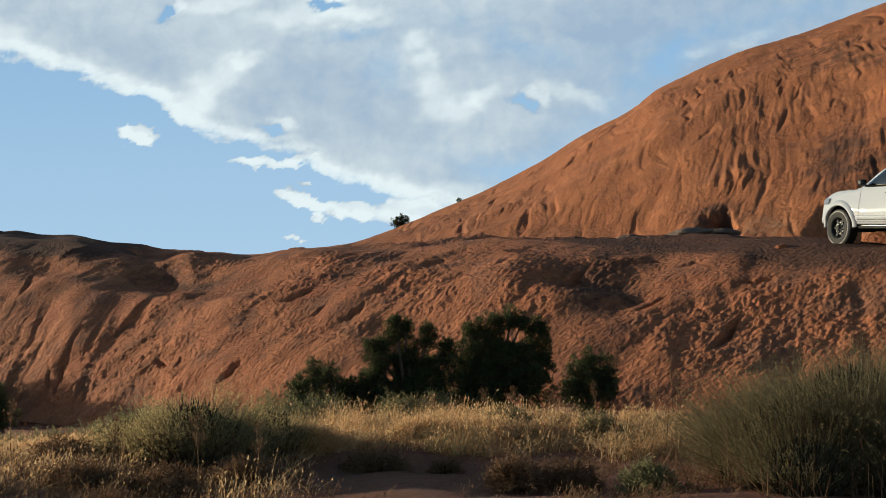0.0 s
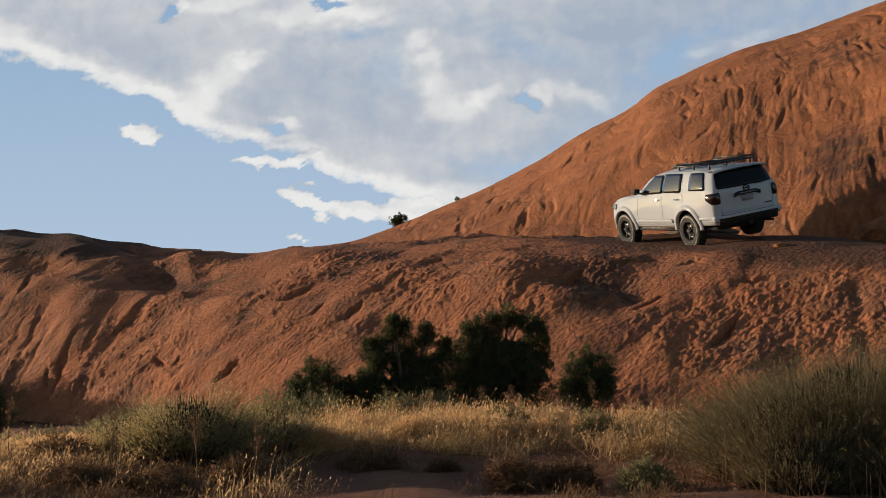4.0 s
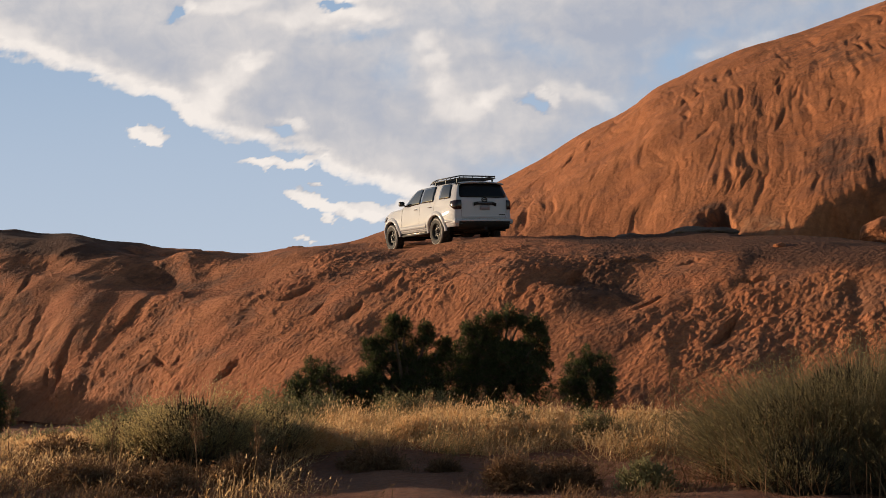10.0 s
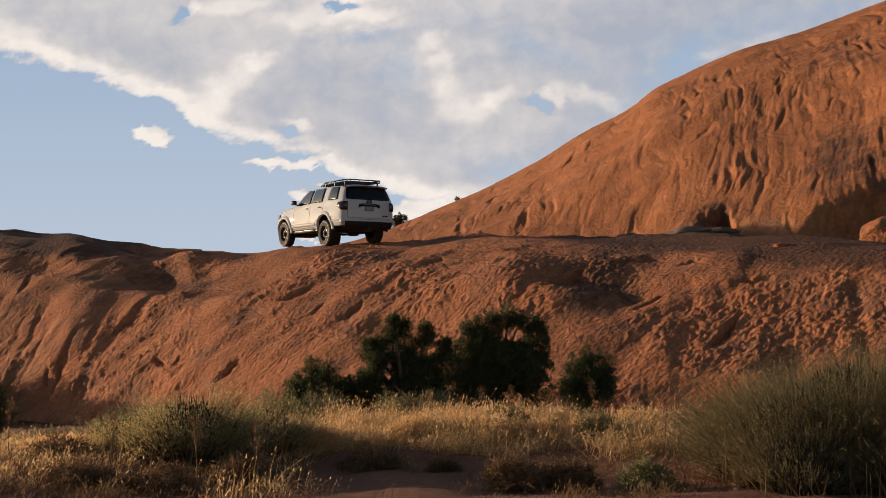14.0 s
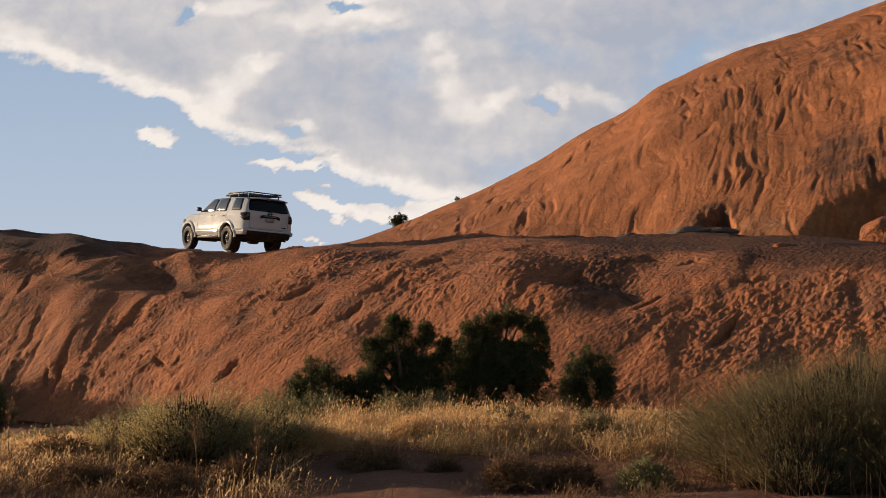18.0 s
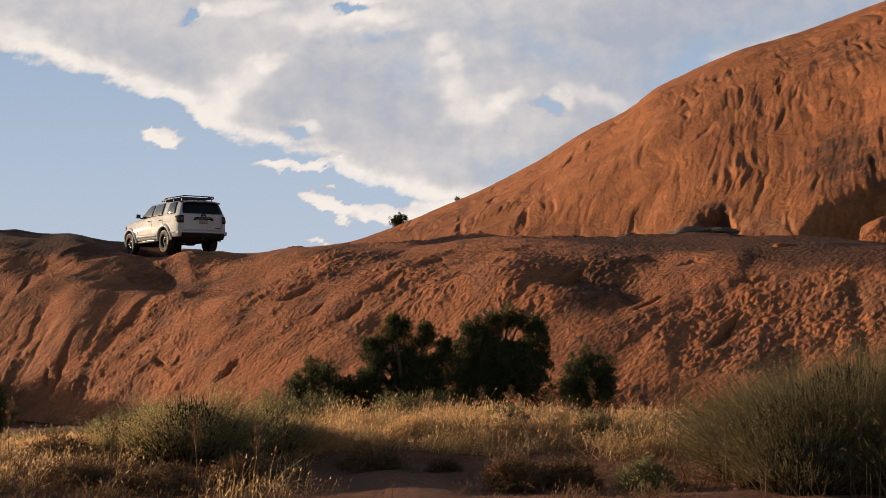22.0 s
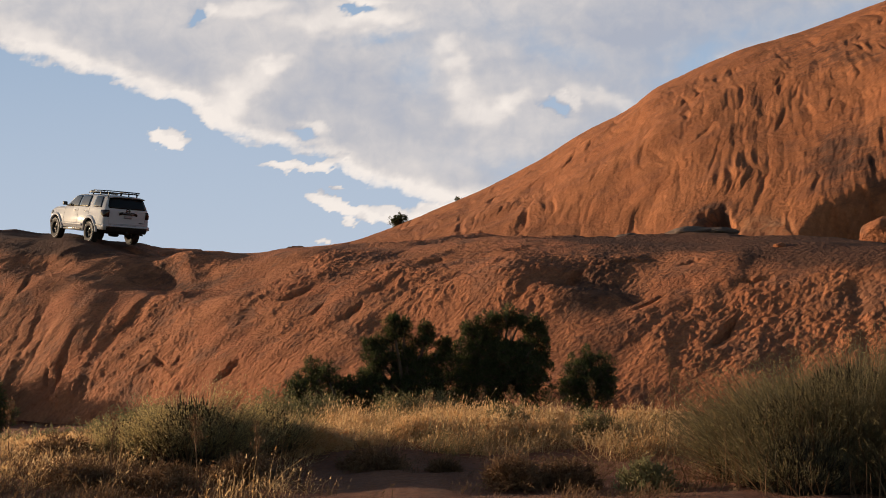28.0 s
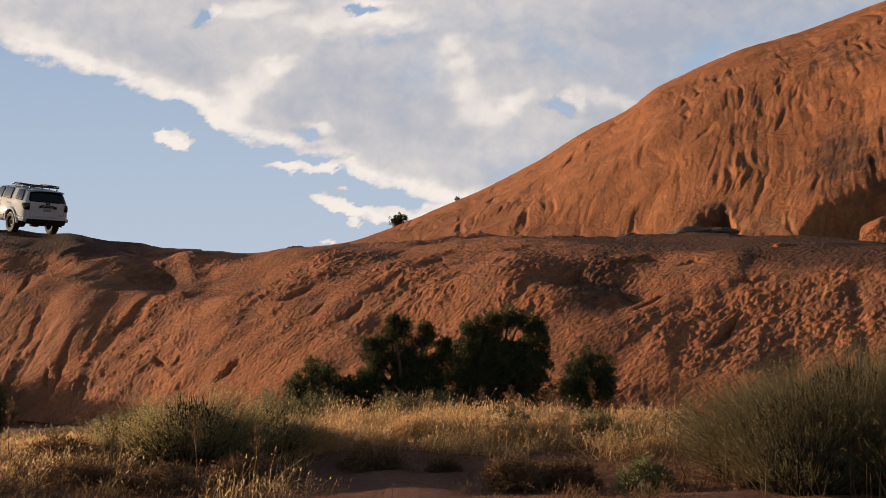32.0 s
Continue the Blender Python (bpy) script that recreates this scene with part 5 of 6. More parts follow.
def rabbitbrush(seed, x, y, radius, height, stems, label, green=None, name="rabbitbrush", core=2.0):
    """A mound of fine upright stems that fan out from a woody foot, tufted with narrow leaves."""
    rng = np.random.RandomState(seed)
    thing = new(name)
    thing.location = (x, y, rest(x, y) - 0.03)
    a, r = rng.uniform(0, 2 * math.pi, stems), np.sqrt(rng.uniform(0, 1, stems))
    foot = np.stack([np.cos(a) * r * radius * 0.45, np.sin(a) * r * radius * 0.45, 0 * a], 1)
    lean_out = 0.10 + 0.95 * r
    way = np.stack([np.cos(a) * np.sin(lean_out), np.sin(a) * np.sin(lean_out), np.cos(lean_out)], 1) + rng.normal(0, 0.16, (stems, 3))
    way /= np.linalg.norm(way, axis=1)[:, None]
    lumps = 1 + 0.45 * perlin(foot[:, 0] * 4 / radius, foot[:, 1] * 4 / radius, seed * 1.7) + 0.25 * perlin(foot[:, 0] * 11 / radius, foot[:, 1] * 11 / radius, seed * 0.7)
    length = height * (1.0 - 0.12 * r**2) * lumps * rng.uniform(0.72, 1.06, stems)
    sag = np.stack([0 * a, 0 * a, 0.05 * height * r], 1)
    stem = strips(rng, foot, way, length, rng.uniform(0.004, 0.008, stems), sag, 2)
    pieces = []
    for k in range(7):
        t = rng.uniform(0.52, 1.03, stems)
        at = foot + way * (length * t)[:, None] + sag * (t**2)[:, None]
        leaf = way + rng.normal(0, 0.60, (stems, 3))
        leaf /= np.linalg.norm(leaf, axis=1)[:, None]
        pieces.append(strips(rng, at, leaf, rng.uniform(0.016, 0.036, stems) * (0.6 + height * 0.5), rng.uniform(0.004, 0.008, stems), 0 * at, 1))
    # dense woody core, broad and dark in place of the mound's inner shade
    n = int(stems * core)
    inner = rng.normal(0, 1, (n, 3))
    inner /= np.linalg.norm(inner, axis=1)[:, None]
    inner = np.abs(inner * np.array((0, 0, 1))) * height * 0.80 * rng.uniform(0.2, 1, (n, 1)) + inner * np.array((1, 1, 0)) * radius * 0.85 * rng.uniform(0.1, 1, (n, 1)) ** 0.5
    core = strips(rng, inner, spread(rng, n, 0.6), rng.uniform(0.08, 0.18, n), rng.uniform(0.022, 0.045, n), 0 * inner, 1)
    tagged(soup("woody_shade_core", *core, CORE_SHADE_TWIGS, thing), kind="stuff")
    tagged(soup("leaf_growth", *joined(pieces), green or GREY_SCRUB, thing), kind="stuff")
    tagged(soup("stalk_growth", *stem, PALE_STEM, thing), kind="stuff")
    n = stems // 2
    way = spread(rng, n, 0.8)
    base = np.stack([rng.normal(0, radius * 0.4, n), rng.normal(0, radius * 0.4, n), 0 * way[:, 0]], 1)
    tagged(soup("dead_growth", *strips(rng, base, way, rng.uniform(0.3, 0.75, n) * height, np.full(n, 0.012), 0 * base, 2), DEAD_STEM, thing), kind="stuff")
    return tagged(thing, label, "shrub")


def leafy_bush(seed, x, y, radius, height, tufts, label, material, name="sagebrush", z=None):
    """Short branching twigs, each ending in a tuft of small leaves."""
    rng = np.random.RandomState(seed)
    thing = new(name)
    thing.location = (x, y, rest(x, y) - 0.02 if z is None else z)
    a, b = rng.uniform(0, 2 * math.pi, tufts), np.arccos(rng.uniform(0.0, 1, tufts))
    r = rng.uniform(0.45, 1.0, tufts) ** 0.6 * (1 + 0.22 * np.sin(4 * a + seed) + 0.15 * np.sin(9 * a + 5 * b))
    tip = np.stack([np.cos(a) * np.sin(b) * radius * r, np.sin(a) * np.sin(b) * radius * r, 0.12 * height + np.cos(b) * height * 0.85 * r], 1)
    foot = np.concatenate([tip[:, :2] * 0.12, 0 * tip[:, 2:]], 1)
    way = tip - foot
    length = np.linalg.norm(way, axis=1)
    way /= length[:, None]
    tagged(soup("branch_growth", *strips(rng, foot[::3], way[::3], length[::3], np.full(len(foot[::3]), 0.012), 0 * foot[::3], 2), DEAD_STEM, thing), kind="stuff")
    pieces = []
    for k in range(12):
        at = tip + rng.normal(0, 0.05 * (radius + height), tip.shape)
        leaf = way * 0.6 + rng.normal(0, 0.6, tip.shape)
        leaf /= np.linalg.norm(leaf, axis=1)[:, None]
        pieces.append(strips(rng, at, leaf, rng.uniform(0.03, 0.065, tufts), rng.uniform(0.010, 0.020, tufts), 0 * at, 1))
    tagged(soup("leaf_growth", *joined(pieces), material, thing), kind="stuff")
    return tagged(thing, label, "shrub")


def juniper(seed, x, y, height, masses, label, name="juniper_tree", z=None, sprays=62):
    """Twisted trunk, limbs to each mass of foliage, masses of fine pointed sprays with gaps between them. masses: (dx, dy, height, radius)."""
    rng = np.random.RandomState(seed)
    thing = new(name)
    thing.location = (x, y, rest(x, y) + 0.03 if z is None else z)
    fork = Vector((0.06 * rng.normal(), 0.06 * rng.normal(), height * 0.22))
    part("trunk", tube_bm([(0.02, 0, 0), (-0.03, 0.02, height * 0.1), fork, fork + Vector((0.05, 0, height * 0.2))], [0.11 * height / 2, 0.09 * height / 2, 0.075 * height / 2, 0.05 * height / 2], 9), BARK, thing)
    centres = []
    for dx, dy, h, r in masses:
        end = Vector((dx, dy, h))
        bend = fork.lerp(end, 0.5) + Vector((rng.normal(), rng.normal(), 0)) * 0.08 - Vector((0, 0, 0.06))
        part("limb", tube_bm([fork, bend, end], [0.045 * height / 2, 0.03 * height / 2, 0.012], 6), BARK, thing)
        count = max(18, int(78 * (r / 0.35) ** 2))
        for _ in range(count):
            d = rng.normal(size=3)
            d /= np.linalg.norm(d)
            centres.append((np.array(end) + d * r * rng.uniform(0.0, 1.0) ** 0.5 * 1.22 * np.array((1.0, 0.9, 1.15)), rng.uniform(0.05, 0.105)))
    pieces, twigs = [], []
    for c, r in centres:
        n = sprays
        d = rng.normal(size=(n, 3))
        d /= np.linalg.norm(d, axis=1)[:, None]
        d[:, 2] = d[:, 2] * 0.85 + 0.10
        at = c + d * (r * rng.uniform(0.15, 1.0, n) ** 0.6)[:, None]
        way = d * 0.8 + np.array((0, 0, 0.5)) + rng.normal(0, 0.4, (n, 3))
        way /= np.linalg.norm(way, axis=1)[:, None]
        pieces.append(strips(rng, at, way, rng.uniform(0.03, 0.07, n), rng.uniform(0.010, 0.018, n), 0 * at, 1))
        foot = np.tile(c - np.array((0, 0, r * 0.6)), (8, 1))
        w8 = d[:8]
        twigs.append(strips(rng, foot, w8, np.full(8, 1.6 * r), np.full(8, 0.010), 0 * foot, 1))
    tagged(soup("foliage", *joined(pieces), JUNIPER, thing), kind="stuff")
    tagged(soup("twig_growth", *joined(twigs), BARK, thing), kind="stuff")
    return tagged(thing, label, "tree")


# junipers before the rock
juniper(11, -2.08, 24.2, 1.35, [(-0.50, 0, 0.62, 0.16), (-0.22, 0.1, 0.92, 0.17), (-0.34, 0.0, 0.62, 0.24), (0.02, -0.1, 0.84, 0.18), (0.0, 0.2, 0.5, 0.34), (0.28, 0.1, 0.56, 0.24), (0.48, 0.1, 0.40, 0.26), (0.62, 0, 0.72, 0.20), (0.80, 0.1, 0.45, 0.30), (-0.45, 0, 0.28, 0.24)], "small dark green juniper in dry grass")
juniper(12, -0.72, 24.4, 2.0, [(-0.17, 0, 1.72, 0.13), (-0.20, 0.05, 1.48, 0.17), (0.05, 0.05, 1.66, 0.11), (0.03, 0.1, 1.42, 0.17), (0.43, 0.1, 1.62, 0.12), (0.42, 0, 1.38, 0.17), (0.76, 0.1, 1.34, 0.11), (0.74, 0.1, 1.12, 0.15),
                              (-0.60, 0.1, 1.32, 0.12), (-0.52, 0.1, 1.12, 0.19), (-0.22, 0, 1.16, 0.26), (0.16, 0.1, 1.10, 0.26), (0.45, 0.1, 1.02, 0.26), (0.62, 0, 0.78, 0.24), (-0.5, 0.05, 0.78, 0.26), (0.0, 0.1, 0.78, 0.34), (0.36, -0.1, 0.62, 0.28),
                              (-0.45, -0.1, 0.42, 0.3), (0.1, -0.1, 0.36, 0.34), (0.55, 0, 0.36, 0.28)], "dark green juniper with two pointed tops")
juniper(13, 0.98, 24.6, 2.0, [(0.22, 0, 1.72, 0.16), (0.02, 0.1, 1.66, 0.15), (0.42, 0, 1.66, 0.17), (0.64, 0.1, 1.56, 0.17), (0.80, 0.1, 1.42, 0.17), (-0.22, 0.1, 1.60, 0.16), (-0.50, 0.1, 1.50, 0.15), (-0.40, 0.1, 1.30, 0.21), (-0.14, 0.1, 1.36, 0.17),
                             (0.60, 0.1, 1.24, 0.26), (0.82, 0.1, 1.10, 0.15), (-0.58, 0.1, 1.02, 0.26), (-0.22, 0.2, 1.00, 0.28), (0.36, 0.1, 1.0, 0.22), (0.74, 0.1, 0.78, 0.24), (0.2, 0.1, 0.72, 0.36), (-0.30, 0.0, 0.66, 0.36), (-0.66, 0, 0.66, 0.28),
                             (0.14, 0, 1.22, 0.15), (0.02, -0.2, 0.98, 0.26), (0.40, -0.2, 0.72, 0.30), (0.6, 0.1, 0.42, 0.34), (-0.1, -0.1, 0.36, 0.38), (-0.6, -0.1, 0.34, 0.30)], "broad dark green juniper with rounded crown")
juniper(14, 2.66, 24.8, 1.2, [(0.0, 0, 0.94, 0.20), (-0.24, 0.1, 0.74, 0.20), (0.26, 0.1, 0.74, 0.20), (-0.30, 0.1, 0.45, 0.26), (0.32, 0.1, 0.45, 0.24), (0.05, 0, 0.5, 0.36), (0.0, 0, 0.25, 0.36)], "low dark juniper at the foot of the rock", sprays=48)
juniper(15, -8.6, 26.6, 1.6, [(-0.2, 0, 0.80, 0.22), (0.0, 0, 0.45, 0.26), (-0.4, 0.1, 1.0, 0.25), (-0.5, 0, 0.5, 0.4)], "dark juniper in the shade beside the rock")
juniper(16, -2.16, 66.0, 0.62, [(0.02, 0, 0.42, 0.20), (0.30, 0, 0.36, 0.17), (-0.28, 0, 0.28, 0.19), (0.10, 0, 0.22, 0.26), (-0.1, 0, 0.2, 0.26)], "lone small juniper on the bare skyline",
        z=float(dome_height(np.array(-0.0327), np.array(66.0))) - 0.05, sprays=40)
leafy_bush(91, 0.72, 66.0, 0.16, 0.2, 60, "tiny dark shrub on the bare skyline", JUNIPER, z=float(dome_height(np.array(0.0109), np.array(66.0))))
# a tree beyond the view that shades the rock's corner
for seed, x, y, h in ((20, -15.5, 40.7, 2.0), (18, -15.0, 39.9, 1.4), (17, -14.6, 39.2, 1.4), (19, -14.1, 38.6, 1.45), (22, -13.5, 38.1, 1.25)):
    k = h / 2.3
    juniper(seed, x, y, h, [(0, 0, 1.9 * k, 0.4), (0.4, 0, 1.3 * k, 0.5), (-0.5, 0, 1.3 * k, 0.5), (0, 0.3, 0.8 * k, 0.6), (0.1, -0.3, 0.5 * k, 0.6)], "dark green juniper beside the clearing", sprays=40)

# shrubs
for seed, x, y, r, h, n, label in (
        (21, 3.35, 13.0, 0.86, 0.96, 7000, "grey-green rabbitbrush mound with yellowed tips"),
        (22, 3.95, 13.3, 1.05, 1.22, 6500, "tall grey-green rabbitbrush in half shade"),
        (23, 4.75, 13.0, 1.15, 1.34, 6000, "tall grey-green rabbitbrush in half shade"),
        (24, 4.30, 12.2, 0.80, 0.70, 4200, "grey-green rabbitbrush in shade"),
        (28, 3.20, 12.2, 0.55, 0.50, 2400, "grey-green rabbitbrush in shade"),
        (29, 3.60, 14.2, 0.88, 1.06, 5000, "grey-green rabbitbrush mound with yellowed tips"),
        (25, -2.78, 15.3, 0.82, 0.78, 4600, "yellow-green rabbitbrush among dry grass"),
        (26, -3.40, 15.7, 0.60, 0.52, 2400, "yellow-green rabbitbrush among dry grass"),
        (27, -2.05, 16.4, 0.50, 0.58, 1700, "yellow-green rabbitbrush among dry grass")):
    tagged(rabbitbrush(seed, x, y, r, h, n, label, YELLOW_SCRUB if x < 0 else None, core=0.7 if x < 0 else 2.2), group="rabbitbrush")
for seed, x, y, r, h, n, label, mat in (
        (31, -6.3, 19.8, 0.45, 0.30, 300, "leafy sage-green bush before the rock", SAGE),
        (32, -5.6, 19.6, 0.45, 0.34, 340, "leafy sage-green bush before the rock", SAGE),
        (33, -4.85, 19.5, 0.50, 0.42, 420, "leafy sage-green bush before the rock", SAGE),
        (34, -4.2, 19.3, 0.50, 0.54, 440, "leafy sage-green bush before the rock", SAGE),
        (30, -1.95, 21.0, 0.55, 0.52, 420, "leafy sage-green bush among dry grass", SAGE),
        (37, -2.6, 21.2, 0.50, 0.56, 360, "leafy sage-green bush among dry grass", SAGE),
        (35, -0.75, 22.8, 0.45, 0.50, 360, "low olive-green bush under the junipers", SAGE),
        (36, -0.1, 23.0, 0.40, 0.52, 300, "low olive-green bush under the junipers", SAGE),
        (38, 1.92, 17.1, 0.26, 0.32, 240, "small round grey bush in dry grass", GREY_SCRUB),
        (29, 0.85, 18.6, 0.40, 0.34, 300, "low grey-green bush in dry grass", GREY_SCRUB),
        (40, -0.78, 15.4, 0.34, 0.24, 300, "small dark bush on bare sand", DEAD_STEM),
        (41, 0.02, 15.2, 0.20, 0.16, 140, "small brown bush on bare sand", DEAD_STEM),
        (44, 0.70, 13.3, 0.30, 0.30, 300, "small dark bush on bare sand", DEAD_STEM),
        (45, 1.22, 13.5, 0.28, 0.30, 280, "small dark bush on bare sand", DEAD_STEM),
        (39, 1.88, 12.7, 0.24, 0.30, 240, "small dark green bush on bare sand", SAGE),
        (80, -2.0, 14.0, 0.36, 0.30, 280, "brown dead bush on bare sand", DEAD_STEM),
        (81, -4.3, 15.4, 0.36, 0.26, 260, "brown dead bush on bare sand", DEAD_STEM),
        (82, -2.75, 13.3, 0.34, 0.26, 240, "brown dead bush on bare sand", DEAD_STEM),
        (83, -3.6, 13.6, 0.34, 0.24, 220, "brown dead bush on bare sand", DEAD_STEM)):
    tagged(leafy_bush(seed, x, y, r, h, n, label, mat), group="low bushes")

# dry bunches among the grass
rng = np.random.RandomState(77)
placed = 0
while placed < 64:
    y = rng.uniform(17.4, 19.4) if placed < 34 else rng.uniform(16.0, 17.4) if placed < 42 else rng.uniform(17.0, 18.6)
    x = rng.uniform(-0.16, 0.17) * y if placed < 34 else rng.uniform(-0.15, -0.05) * y if placed < 42 else rng.uniform(-0.335, -0.255) * y
    r = rng.uniform(0.18, 0.36)
    tagged(leafy_bush(100 + placed, x, y, r, r * rng.uniform(0.75, 1.05), int(560 * r), "straw-coloured dry bunch among grass", DRY_GRASS, "dry_bunch"), group="dry bunches")
    placed += 1

# grass: tufts scattered where the frames show meadow
def meadow(name, seed, tufts, blades, where, height, material, label, width=0.0068, tilt=0.48, spot=0.07):
    rng = np.random.RandomState(seed)
    bases, ways, lens, sags = [], [], [], []
    while len(bases) < tufts:
        y = rng.uniform(11.5, 25)
        x = rng.uniform(-0.40, 0.40) * y
        k = where(x, y)
        if rng.uniform() > k:
            continue
        n = int(blades * rng.uniform(0.6, 1.4))
        z = rest(x, y)
        b = np.stack([x + rng.normal(0, spot, n), y + rng.normal(0, spot, n), np.full(n, z - 0.02)], 1)
        w = spread(rng, n, tilt)
        h = height(x, y) * rng.uniform(0.5, 1.15, n) * rng.uniform(0.5, 1.45)
        bases.append(b)
        ways.append(w)
        lens.append(h)
        sags.append(np.stack([w[:, 0] * h * 0.8 + 0.05, w[:, 1] * h * 0.8, -0.34 * h * rng.uniform(0.3, 1.3, n)], 1))
    b, w, h, s = (np.concatenate(q) for q in (bases, ways, lens, sags))
    pieces = [strips(rng, b, w, h, rng.uniform(0.6, 1.3, len(b)) * width, s, 2)]
    heads = rng.permutation(len(b))[: 2 * len(b) // 3]
    tip = b[heads] + w[heads] * h[heads, None] * 0.93 + s[heads] * 0.86
    d = w[heads] + rng.normal(0, 0.35, (len(heads), 3)) + np.array((0.3, 0, 0))
    d /= np.linalg.norm(d, axis=1)[:, None]
    pieces.append(strips(rng, tip, d, rng.uniform(0.02, 0.05, len(heads)), rng.uniform(1.4, 2.8, len(heads)) * width, 0 * tip, 1))
    return tagged(soup(name, *joined(pieces), material), label, "grass", kind="stuff")


def band(x, y):
    """The belt of dry grass before the trees; bare sand lies nearer."""
    u = x / y
    edge = 17.0 + 0.5 * float(fbm(np.array(x * 0.8), np.array(y * 0.8), 6.0, 2)) - 1.0 * float(fade(0.06, 0.14, u)) - 0.9 * math.exp(-((u + 0.10) / 0.04) ** 2) - 0.8 * math.exp(-((u - 0.04) / 0.04) ** 2)
    back = 19.2 + 0.8 * float(fade(-0.02, 0.06, u))
    patchy = 0.62 + 0.5 * float(fade(-0.23, -0.28, u)) + 1.1 * float(fbm(np.array(x * 0.6), np.array(y * 0.6), 3.0, 2))
    return max(0.0, min(1.0, patchy)) * float(fade(edge - 0.25, edge + 0.35, y)) * float(fade(back + 0.8, back, y)) * float(u < 0.20) * float(u > -0.36)


def weeds(x, y):
    """Thin brown weeds at both sides of the open sand."""
    u = x / y
    return 0.8 * float(fade(18.0, 16.0, y)) * (float(fade(-0.09, -0.14, u)) + 0.7 * float(fade(0.07, 0.12, u)) * float(fade(0.20, 0.17, u)) + 0.12)


def grass_height(x, y):
    """Bunches of uneven height, lower at the far left."""
    return (0.30 + 0.02 * float(fade(-0.20, -0.27, x / y))) * (0.95 + 0.9 * float(fbm(np.array(x * 1.1), np.array(y * 1.1), 7.0, 2)))


meadow("dry_grass", 51, 900, 52, band, grass_height, DRY_GRASS, "straw-coloured dry grass with seed heads", 0.0065, 0.62, 0.13)
meadow("green_grass", 52, 110, 40, lambda x, y: 0.5 * band(x, y), lambda x, y: 0.34, GREY_SCRUB, "sparse grey-green grass and weeds")
meadow("brown_litter", 53, 620, 20, weeds, lambda x, y: 0.17, DEAD_STEM, "brown dead weeds and litter on sand")
meadow("dry_weeds", 55, 260, 22, lambda x, y: float(13.0 < y < 17.2) * (float(fade(-0.19, -0.25, x / y)) + 0.8 * math.exp(-((x / y + 0.135) / 0.03) ** 2)), lambda x, y: 0.24, DRY_GRASS, "thin straw-coloured weeds on sand")
meadow("tall_bunches", 56, 26, 46, lambda x, y: float(18.6 < y < 20.4 and -0.13 < x / y < 0.16), lambda x, y: 0.46, DRY_GRASS, "tall arching bunches of dry grass", 0.0065, 0.34, 0.06)
meadow("tall_stalks", 54, 9, 9, lambda x, y: float(abs(x / y + 0.140) < 0.026 and y < 13.2), lambda x, y: 0.48, DRY_GRASS, "tall pale dry stalks in the foreground", 0.006, 0.13)

# a tall dead stalk with a branched head, and its fellows
def dead_stalk(seed, x, y, height, label):
    rng = np.random.RandomState(seed)
    thing = new("dead_stalk")
    thing.location = (x, y, rest(x, y) - 0.02)
    lean_x, lean_y = rng.normal(0, 0.06, 2)
    spine = [(lean_x * height * t * t, lean_y * height * t * t, height * t) for t in np.linspace(0, 1, 6)]
    part("stalk", tube_bm(spine, [0.008, 0.007, 0.006, 0.006, 0.005, 0.003], 5), DEAD_STEM, thing)
    base = np.array([spine[k] for k in rng.choice([4, 5], 46)]) + rng.normal(0, 0.02, (46, 3))
    way = spread(rng, 46, 0.75)
    pieces = [strips(rng, base, way, rng.uniform(0.06, 0.14, 46), np.full(46, 0.004), 0 * base, 2)]
    tip = base + way * 0.09
    pieces.append(strips(rng, tip, spread(rng, 46, 0.9), rng.uniform(0.02, 0.04, 46), np.full(46, 0.014), 0 * tip, 1))
    tagged(soup("seed_head", *joined(pieces), DEAD_STEM, thing), kind="stuff")
    return tagged(thing, label, "plant", "dead stalks")


for seed, x, y, h in ((61, 3.38, 20.3, 1.0), (62, 3.5, 20.6, 0.75), (63, 2.35, 21.0, 0.6), (64, 1.62, 21.2, 0.55), (65, 0.62, 21.4, 0.5), (66, 1.05, 21.8, 0.5), (67, -3.3, 13.6, 0.62), (68, -2.3, 12.9, 0.7),
                      (69, -0.2, 22.0, 0.45), (70, 2.9, 19.0, 0.55), (71, -1.72, 12.8, 0.66), (72, -5.0, 15.8, 0.6)):
    dead_stalk(seed, x, y, h, "tall thin dead stalk with a branched seed head")


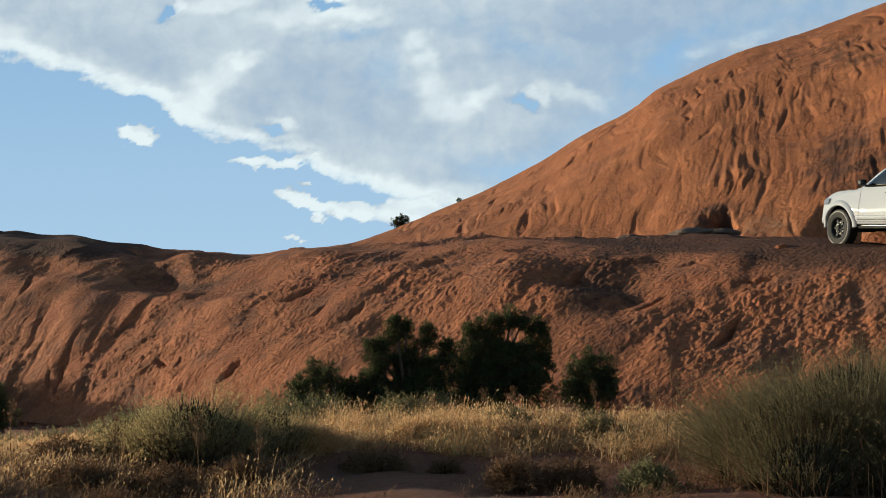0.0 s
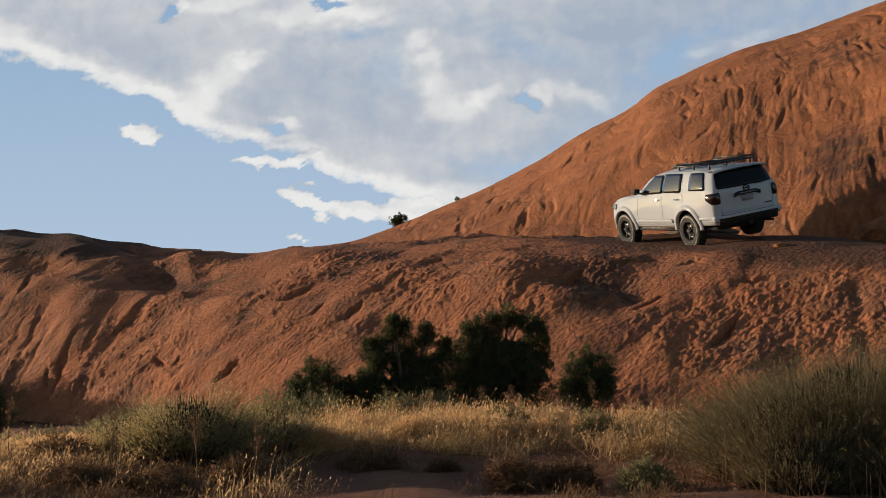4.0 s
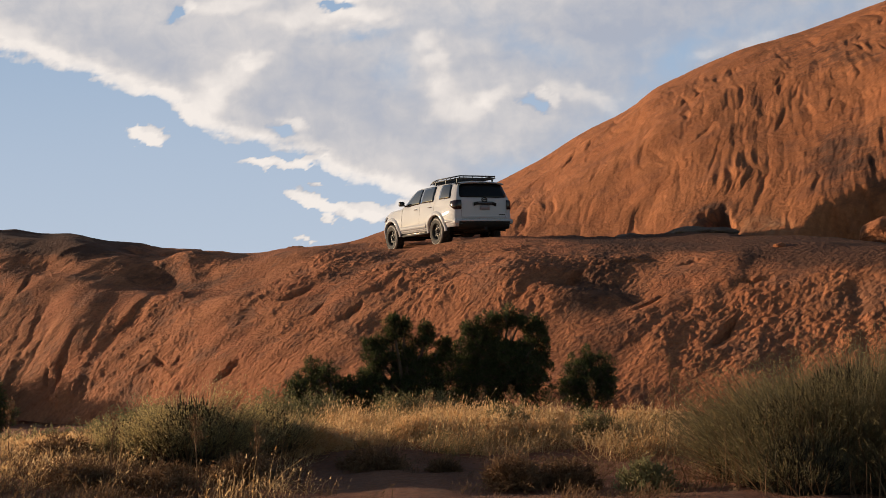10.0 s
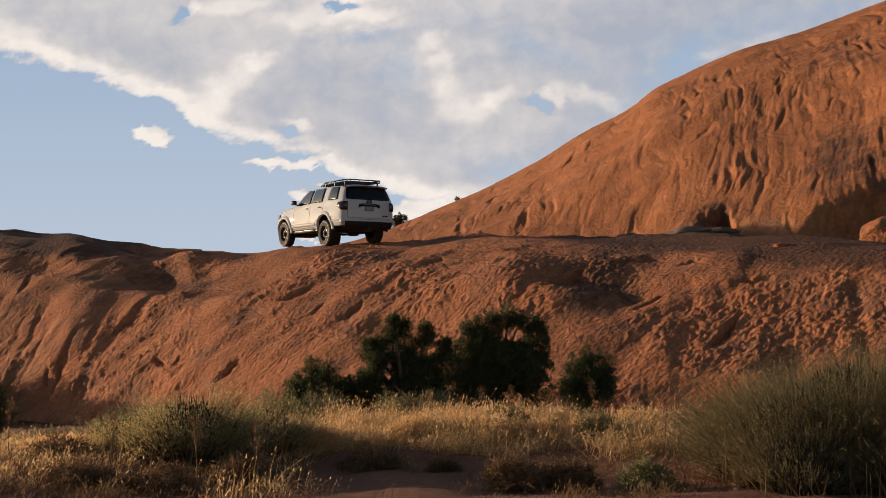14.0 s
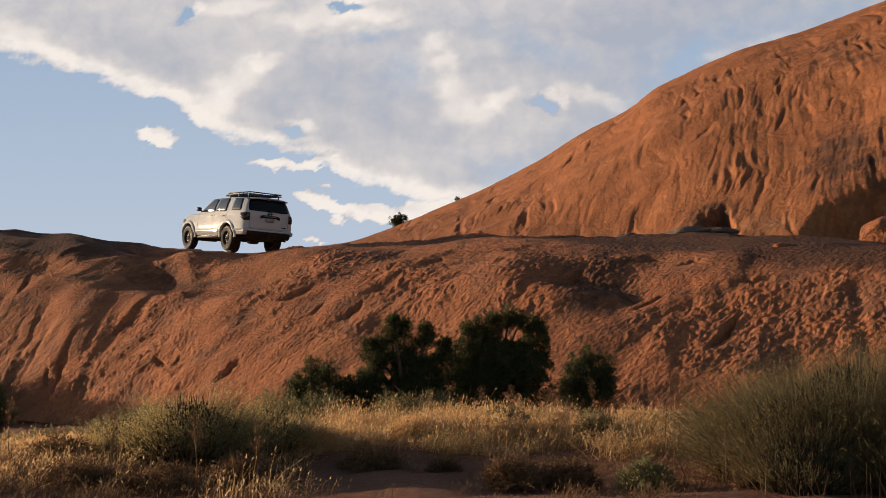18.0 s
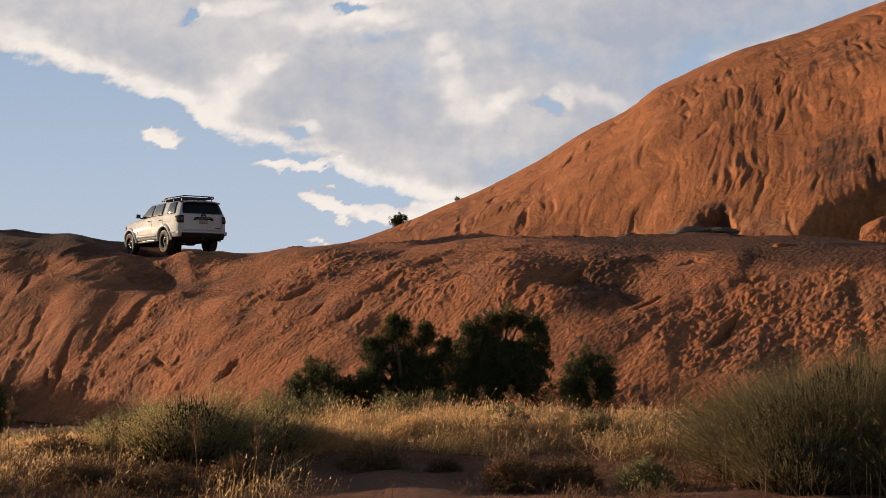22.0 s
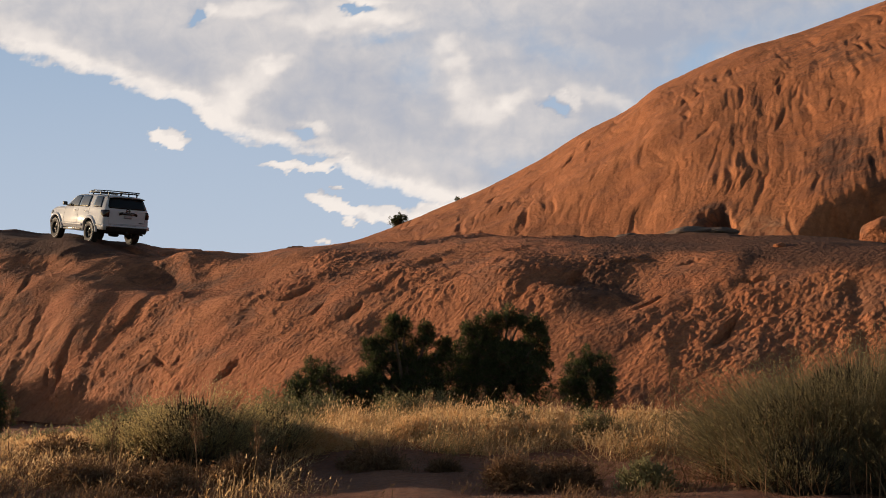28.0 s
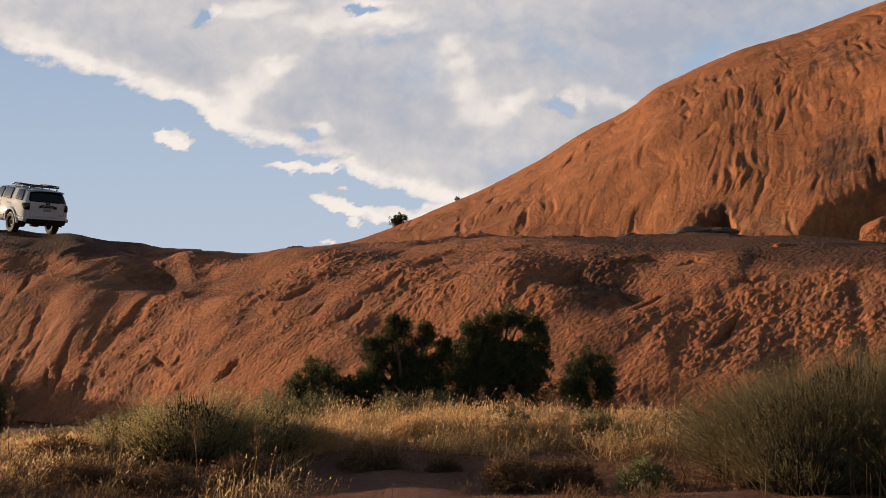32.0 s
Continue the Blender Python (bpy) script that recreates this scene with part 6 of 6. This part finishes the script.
# loose rocks on the ridge
def boulder(seed, bearing, depth, size, flat, label, material=ROCK):
    bm = bmesh.new()
    bmesh.ops.create_icosphere(bm, subdivisions=4, radius=1)
    for v in bm.verts:
        p = v.co.copy()
        k = 1 + 0.28 * noise.noise(p * 1.1 + Vector((seed, 0, 0))) + 0.12 * noise.noise(p * 3 + Vector((0, seed, 0))) + 0.05 * noise.noise(p * 8)
        v.co = Vector((p.x * size * 1.25, p.y * size, p.z * size * flat)) * k
    me = bpy.data.meshes.new("boulder")
    bm.to_mesh(me)
    bm.free()
    for p in me.polygons:
        p.use_smooth = True
    me.materials.append(material)
    ob = new("boulder", me)
    x = bearing * depth
    z = float(bedded(np.array([x]), np.array([depth]), np.array([float(ridge_height(np.array(bearing), np.array(depth)))]), ridge_height)[0])
    ob.location = (x, depth, z + size * flat * 0.25)
    ob.rotation_euler = (0, 0, seed)
    return tagged(ob, label, "rock", "loose rocks")


for seed, u0, y0, size, flat in ((1, 0.248, 28.9, 0.13, 0.55), (2, 0.330, 32.4, 0.62, 0.85)):
    boulder(seed, u0, y0, size, flat, "rounded red sandstone boulder bedded on the ridge")
GREY_ROCK = rock_material("grey_sandstone", (0.24, 0.175, 0.14), (0.18, 0.125, 0.10), (0.11, 0.075, 0.06), 0.5, 0.06, 0.2, 1.4)
for seed, u0, y0, size, flat in ((3, 0.186, 35.7, 0.62, 0.24), (4, 0.205, 35.4, 0.42, 0.30), (5, 0.137, 36.9, 0.40, 0.26)):
    boulder(seed, u0, y0, size, flat, "low grey sandstone slab bedded on the ridge", GREY_ROCK)


def motions():
    """The car drives and its wheels roll; the clouds drift."""
    walk(CAR, [(row[0], pose(*row[1:])) for row in DRIVE])
    steps = np.arange(0, 32.01, 0.25)
    places = [drive_at(t).translation for t in steps]
    gone = np.concatenate([[0], np.cumsum([(b - a).length for a, b in zip(places, places[1:])])])
    for wheel, x, s in WHEELS:
        rest = Matrix.Translation((x, s * TRACK / 2, TYRE))
        turned = Matrix.Rotation(0 if s > 0 else math.pi, 4, "Z")
        sag = [droop(t) * (1 if s > 0 else -0.5) if x == 0 else 0.0 for t in steps]
        walk(wheel, [(float(t), Matrix.Translation((0, 0, h)) @ rest @ Matrix.Rotation(d / TYRE, 4, "Y") @ turned) for t, d, h in zip(steps, gone, sag)])
    walk(clouds, [(0.0, pose(0, CLOUD_Y, 0)), (32.0, pose(89, CLOUD_Y, -14))])


motions()
